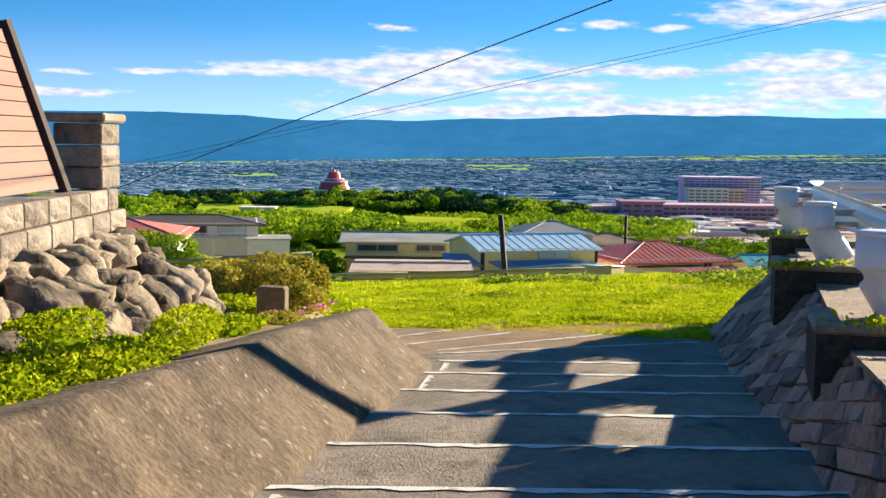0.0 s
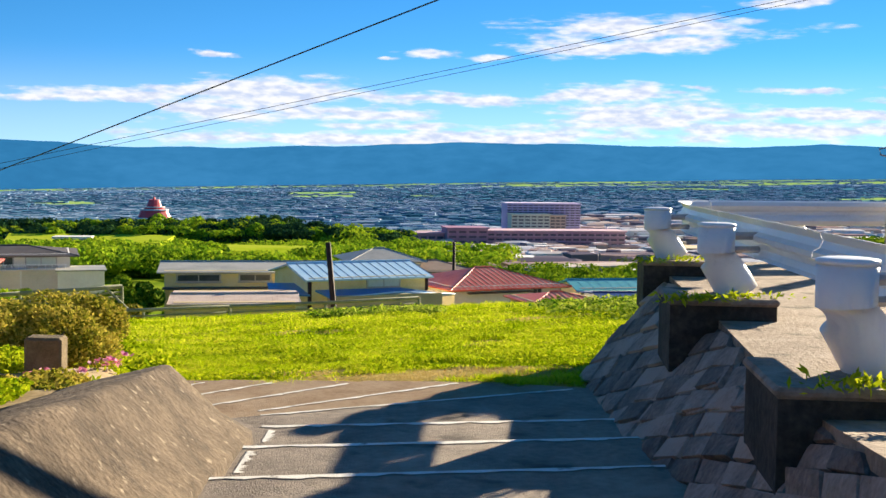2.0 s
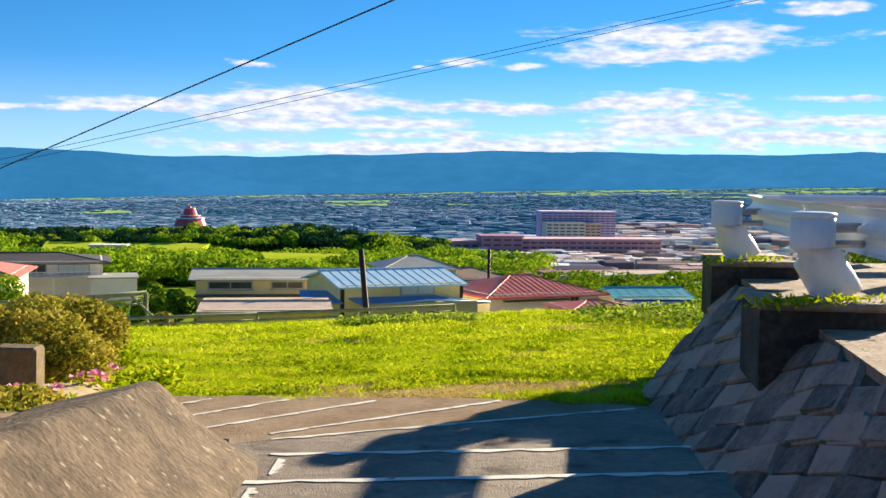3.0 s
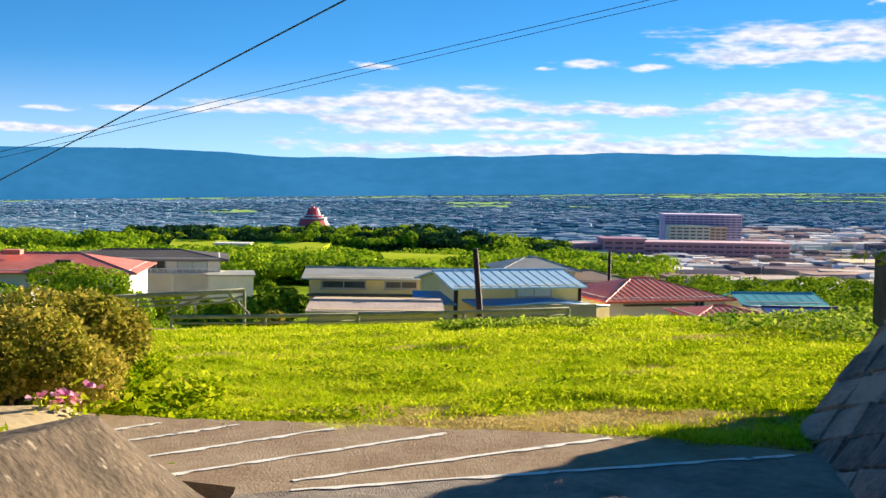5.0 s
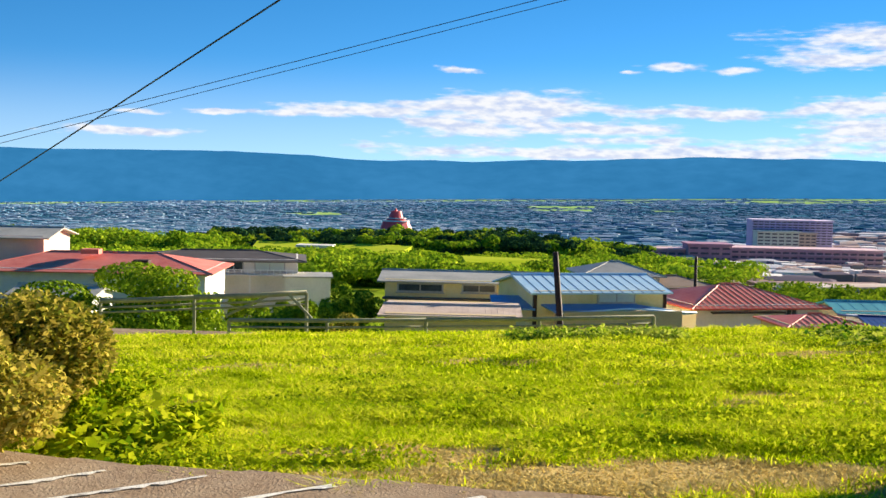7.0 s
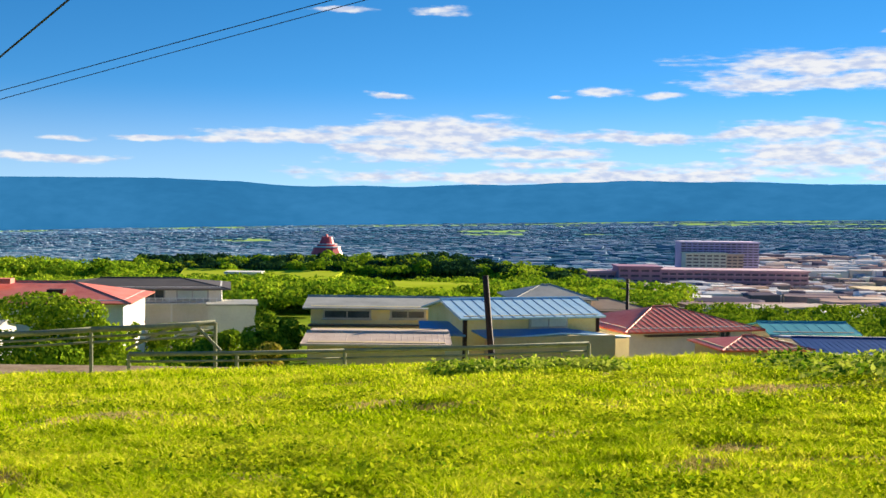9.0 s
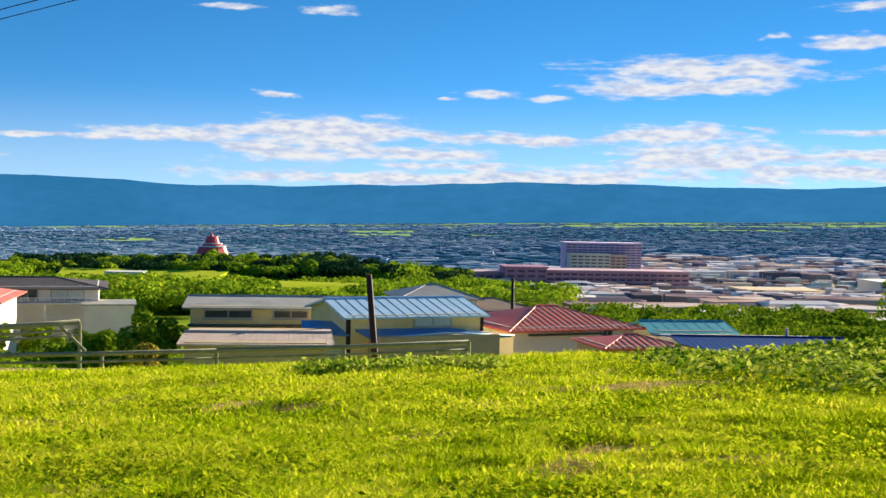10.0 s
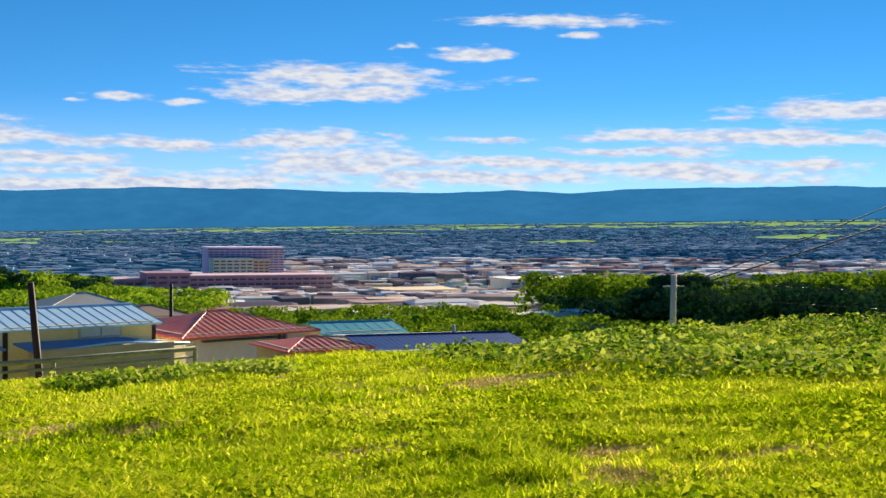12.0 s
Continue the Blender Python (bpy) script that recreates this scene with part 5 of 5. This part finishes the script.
def blades(name, label, mat, n, y0, y1, half, height, width, seed, keep, clump=0.05):
    rng = np.random.default_rng(seed)
    base, hs, ws = [], [], []
    tries = 0
    while len(base) < n and tries < n * 6:
        tries += 1
        y = y0 + (y1 - y0) * rng.random() ** 1.3
        x = rng.uniform(-half(y), half(y)) + 0.12 * y
        if not on_lawn(x, y) or not keep(x, y, rng):
            continue
        z = land(x, y)
        lush = 0.62 + 0.8 * noise.noise(Vector((x * 0.9, y * 0.9, 8))) + 0.6 * noise.noise(Vector((x * 2.6, y * 2.2, 3)))
        for _ in range(5):
            base.append((x + rng.normal() * clump, y + rng.normal() * clump, z - 0.01))
            hs.append(height * rng.uniform(0.5, 1.25) * max(0.35, lush))
            ws.append(width * rng.uniform(0.7, 1.3))
    b = np.array(base)
    n = len(b)
    hs, ws = np.array(hs)[:, None], np.array(ws)[:, None]
    a = rng.uniform(0, 2 * math.pi, n)
    side = np.stack([np.cos(a), np.sin(a), np.zeros(n)], 1)
    bend = np.stack([-np.sin(a), np.cos(a), np.zeros(n)], 1) * rng.uniform(0.3, 2.2, (n, 1)) * hs
    up = np.array([0, 0, 1.0]) * hs
    v = np.empty((n, 5, 3))
    v[:, 0], v[:, 1] = b - side * ws, b + side * ws
    v[:, 2], v[:, 3] = b + side * ws * 0.8 + up * 0.6 + bend * 0.35, b - side * ws * 0.8 + up * 0.6 + bend * 0.35
    v[:, 4] = b + up * 0.9 + bend
    i = np.arange(n) * 5
    quads = np.stack([i, i + 1, i + 2, i + 3], 1)
    me = bpy.data.meshes.new(name)
    tri = np.stack([i + 3, i + 2, i + 4], 1)
    me.vertices.add(n * 5)
    me.vertices.foreach_set("co", v.reshape(-1, 3).astype(np.float32).ravel())
    me.loops.add(n * 7)
    me.loops.foreach_set("vertex_index", np.concatenate([quads.ravel(), tri.ravel()]).astype(np.int32))
    me.polygons.add(n * 2)
    me.polygons.foreach_set("loop_start", np.concatenate([np.arange(n) * 4, n * 4 + np.arange(n) * 3]).astype(np.int32))
    me.update()
    me.validate()
    me.materials.append(mat)
    return tagged(new(name, me), label, "grass", kind="stuff")


def thin(x, y):
    """Where the sward is thin and last year's straw shows."""
    return noise.noise(Vector((x * 1.3, y * 0.8, 21))) + 0.5 * noise.noise(Vector((x * 3.7, y * 2.6, 5)))


green = lambda x, y, r: bare(x, y) < r.uniform(0.0, 0.6) and thin(x, y) < r.uniform(0.05, 0.75)
blades("grass", "bright green uncut grass", M_grass, 300000, 1.3, 9, lambda y: 3.2 + 0.55 * y, 0.105, 0.0052, 61, green, 0.035)
blades("grass", "bright green uncut grass further off", M_grass, 260000, 7, 27, lambda y: 2.2 + 0.55 * y, 0.10, 0.009, 62, green, 0.09)
blades("dry_grass", "dry straw-coloured grass in worn patches", M_dryblade, 110000, 1.3, 15, lambda y: 3 + 0.5 * y, 0.05, 0.006, 63,
       lambda x, y, r: bare(x, y) > r.uniform(0.0, 0.35) or thin(x, y) > r.uniform(0.15, 1.0))


def weeds(name, label, mat, spots, seed, leaf, per, height):
    rng = np.random.default_rng(seed)
    C, S = [], []
    for x, y, w in spots:
        z = land(x, y)
        d = rng.normal(size=(per, 3)) * np.array([w * 0.45, w * 0.45, height * 0.28])
        c = np.array([x, y, z + height * 0.5]) + d
        c[:, 2] = np.maximum(c[:, 2], z + 0.02)
        C.append(c)
        S.append(rng.uniform(0.5, 1.3, per) * leaf)
    v, f = leaf_cloud(rng, np.concatenate(C), np.concatenate(S), 0.55, 0.45)
    return tagged(quads_object(name, v, f, mat), label, "weeds", kind="stuff")


rng = random.Random(9)


def lump(x, y):
    """Height of the tangle of vines over the bank."""
    n = noise.noise(Vector((x * 0.42, y * 0.55, 31))) + 0.45 * noise.noise(Vector((x * 1.1, y * 1.3, 12)))
    return max(0.04, 0.16 + 0.36 * n)


def vine_cover(name, label, mat, count, seed, leaf, inside, x0, x1, y0, y1, rise=1.0):
    """Leaves over humps and hollows, with dark gaps between the humps."""
    rg = np.random.default_rng(seed)
    C, N = [], []
    while len(C) < count:
        x, y = rg.uniform(x0, x1), rg.uniform(y0, y1)
        k = inside(x, y)
        if k < rg.random():
            continue
        h, e = lump(x, y) * rise, 0.15
        gx, gy = (lump(x + e, y) * rise - h) / e, (lump(x, y + e) * rise - h) / e
        C.append((x, y, land(x, y) + h * rg.uniform(0.35, 1.0) + 0.02))
        N.append((-gx, -gy, 0.8))
    v, f = leaf_shell(rg, np.array(C), np.array(N), rg.uniform(0.5, 1.3, len(C)) * leaf, 0.55, 0.42)
    return tagged(quads_object(name, v, f, mat), label, "weeds", kind="stuff")


def on_bank(x, y):
    return max(0.0, min(1.0, (x - 4.3 - abs(y - 13) * 0.22 + 0.9 * noise.noise(Vector((x * 0.8, y * 0.8, 6)))) * 0.8))


vine_cover("weeds", "broad-leaved weeds and vines on the bank", M_bank, 70000, 71, 0.05, on_bank, 3.5, 20, 5.2, 19, 0.8)
spots = []
while len(spots) < 1100:
    y = 2.4 + 13 * rng.random() ** 1.4
    x = rng.uniform(-3.5 - 0.5 * y, 3.5 + 0.7 * y)
    if on_lawn(x, y - 0.3) and bare(x, y) < 0.1 and noise.noise(Vector((x * 0.6, y * 0.6, 2))) > 0.0:
        spots.append((x, y, rng.uniform(0.15, 0.5)))
weeds("clover", "small leafy weeds growing through the lawn", M_weed, spots, 77, 0.022, 70, 0.09)
spots = [(rng.uniform(0.2, 3.0), rng.uniform(15.5, 17.0), rng.uniform(0.3, 0.6)) for _ in range(34)]
weeds("weeds", "darker weeds at the lawn's lower edge", M_bank, spots, 72, 0.045, 170, 0.16)
spots = [(rng.uniform(-12, 12), rng.uniform(21, 26.5), rng.uniform(0.4, 0.8)) for _ in range(120)]
weeds("weeds", "tall grass and weeds along the fence", M_weed, spots, 73, 0.05, 90, 0.08)
spots = [(rng.uniform(-4.6, -2.2), rng.uniform(2.6, 4.2), rng.uniform(0.2, 0.4)) for _ in range(40)]
weeds("weeds", "dark leafy plants under the azalea", M_weed, spots, 74, 0.05, 130, 0.25)
spots = [(x, y, 0.1) for x, y in ((stair_left(-4.05) + 0.1, -4.0), (stair_left(-4.3) + 0.05, -4.4), (stair_right(-4.1), -4.1), (-1.65, 0.28), (-1.75, 0.35), (-1.85, 0.3), (-1.6, 0.1))]
weeds("weeds", "small weeds in the step joints", M_weed, spots, 75, 0.03, 60, 0.12)


def terrace_grass():
    rng = np.random.default_rng(76)
    C = []
    for x, y, w in ((2.35, -1.05, 0.14), (2.6, -1.1, 0.16), (3.05, -1.0, 0.2), (3.3, 2.7, 0.18), (3.8, 2.8, 0.2), (1.75, -4.95, 0.12), (2.1, -4.95, 0.12)):
        C.append(rng.normal(size=(70, 3)) * np.array([w * 0.8, w * 0.3, 0.02]) + np.array([x, y, terrace_z(y) + 0.09]))
    C = np.concatenate(C)
    C[:, 2] = np.maximum(C[:, 2], 1.17)
    v, f = leaf_cloud(rng, C, rng.uniform(0.02, 0.05, len(C)), 0.3, 0.1)
    tagged(quads_object("weeds", v, f, M_weed), "tufts of weeds at the feet of the posts", "weeds", kind="stuff")


terrace_grass()

# ---------------------------------------------------------------- the wall's stones, laid on the slant
def wall_stone(u, v, seed):
    rng = random.Random(seed)
    e1, e2 = (0.235, -0.060), (0.055, 0.088)
    ring = []
    for a, b in ((-1, -1), (1, -1), (1, 1), (-1, 1)):
        a, b = a * rng.uniform(0.91, 1.0), b * rng.uniform(0.84, 0.97)
        ring.append(wall_point(max(0, u + a * e1[0] + b * e2[0]), min(1.0, max(0.0, v + a * e1[1] + b * e2[1]))))
    vv = min(1, max(0, v))
    c = sum(ring, Vector()) / 4
    n = (wall_point(u + 0.1, vv) - wall_point(u - 0.1, vv)).cross(wall_point(u, 1.0) - wall_point(u, 0.0)).normalized()
    if n.x > 0 and n.y > -0.5:
        n = -n
    proud = rng.uniform(0.015, 0.05)
    lip = [p + n * 0.008 for p in ring]
    tip = [rng.uniform(0.5, 1.5) for _ in ring]
    top = [c + (p - c) * rng.uniform(0.92, 0.97) + n * proud * t for p, t in zip(ring, tip)]
    verts = [p - n * 0.05 for p in ring] + lip + top + [c + n * (proud + 0.008)]
    faces = []
    for i in range(4):
        j = (i + 1) % 4
        faces += [(i, j, 4 + j, 4 + i), (4 + i, 4 + j, 8 + j, 8 + i), (8 + i, 8 + j, 12)]
    mesh_object("stone", verts, faces, M_stone, wall)


k = 0
for row in range(-1, 26):
    for col in range(0, 44):
        u = 6.5 + col * 0.47 + row * 0.11
        v = 0.05 + row * 0.176 - (col * 0.12)
        # step back up a row as the slanting courses run out
        v = v % 1.0 if row < 6 else 2
        if v <= 1.0 and 6.5 < u < 17.7 and k < 300:
            k += 1
            wall_stone(u, v, k)
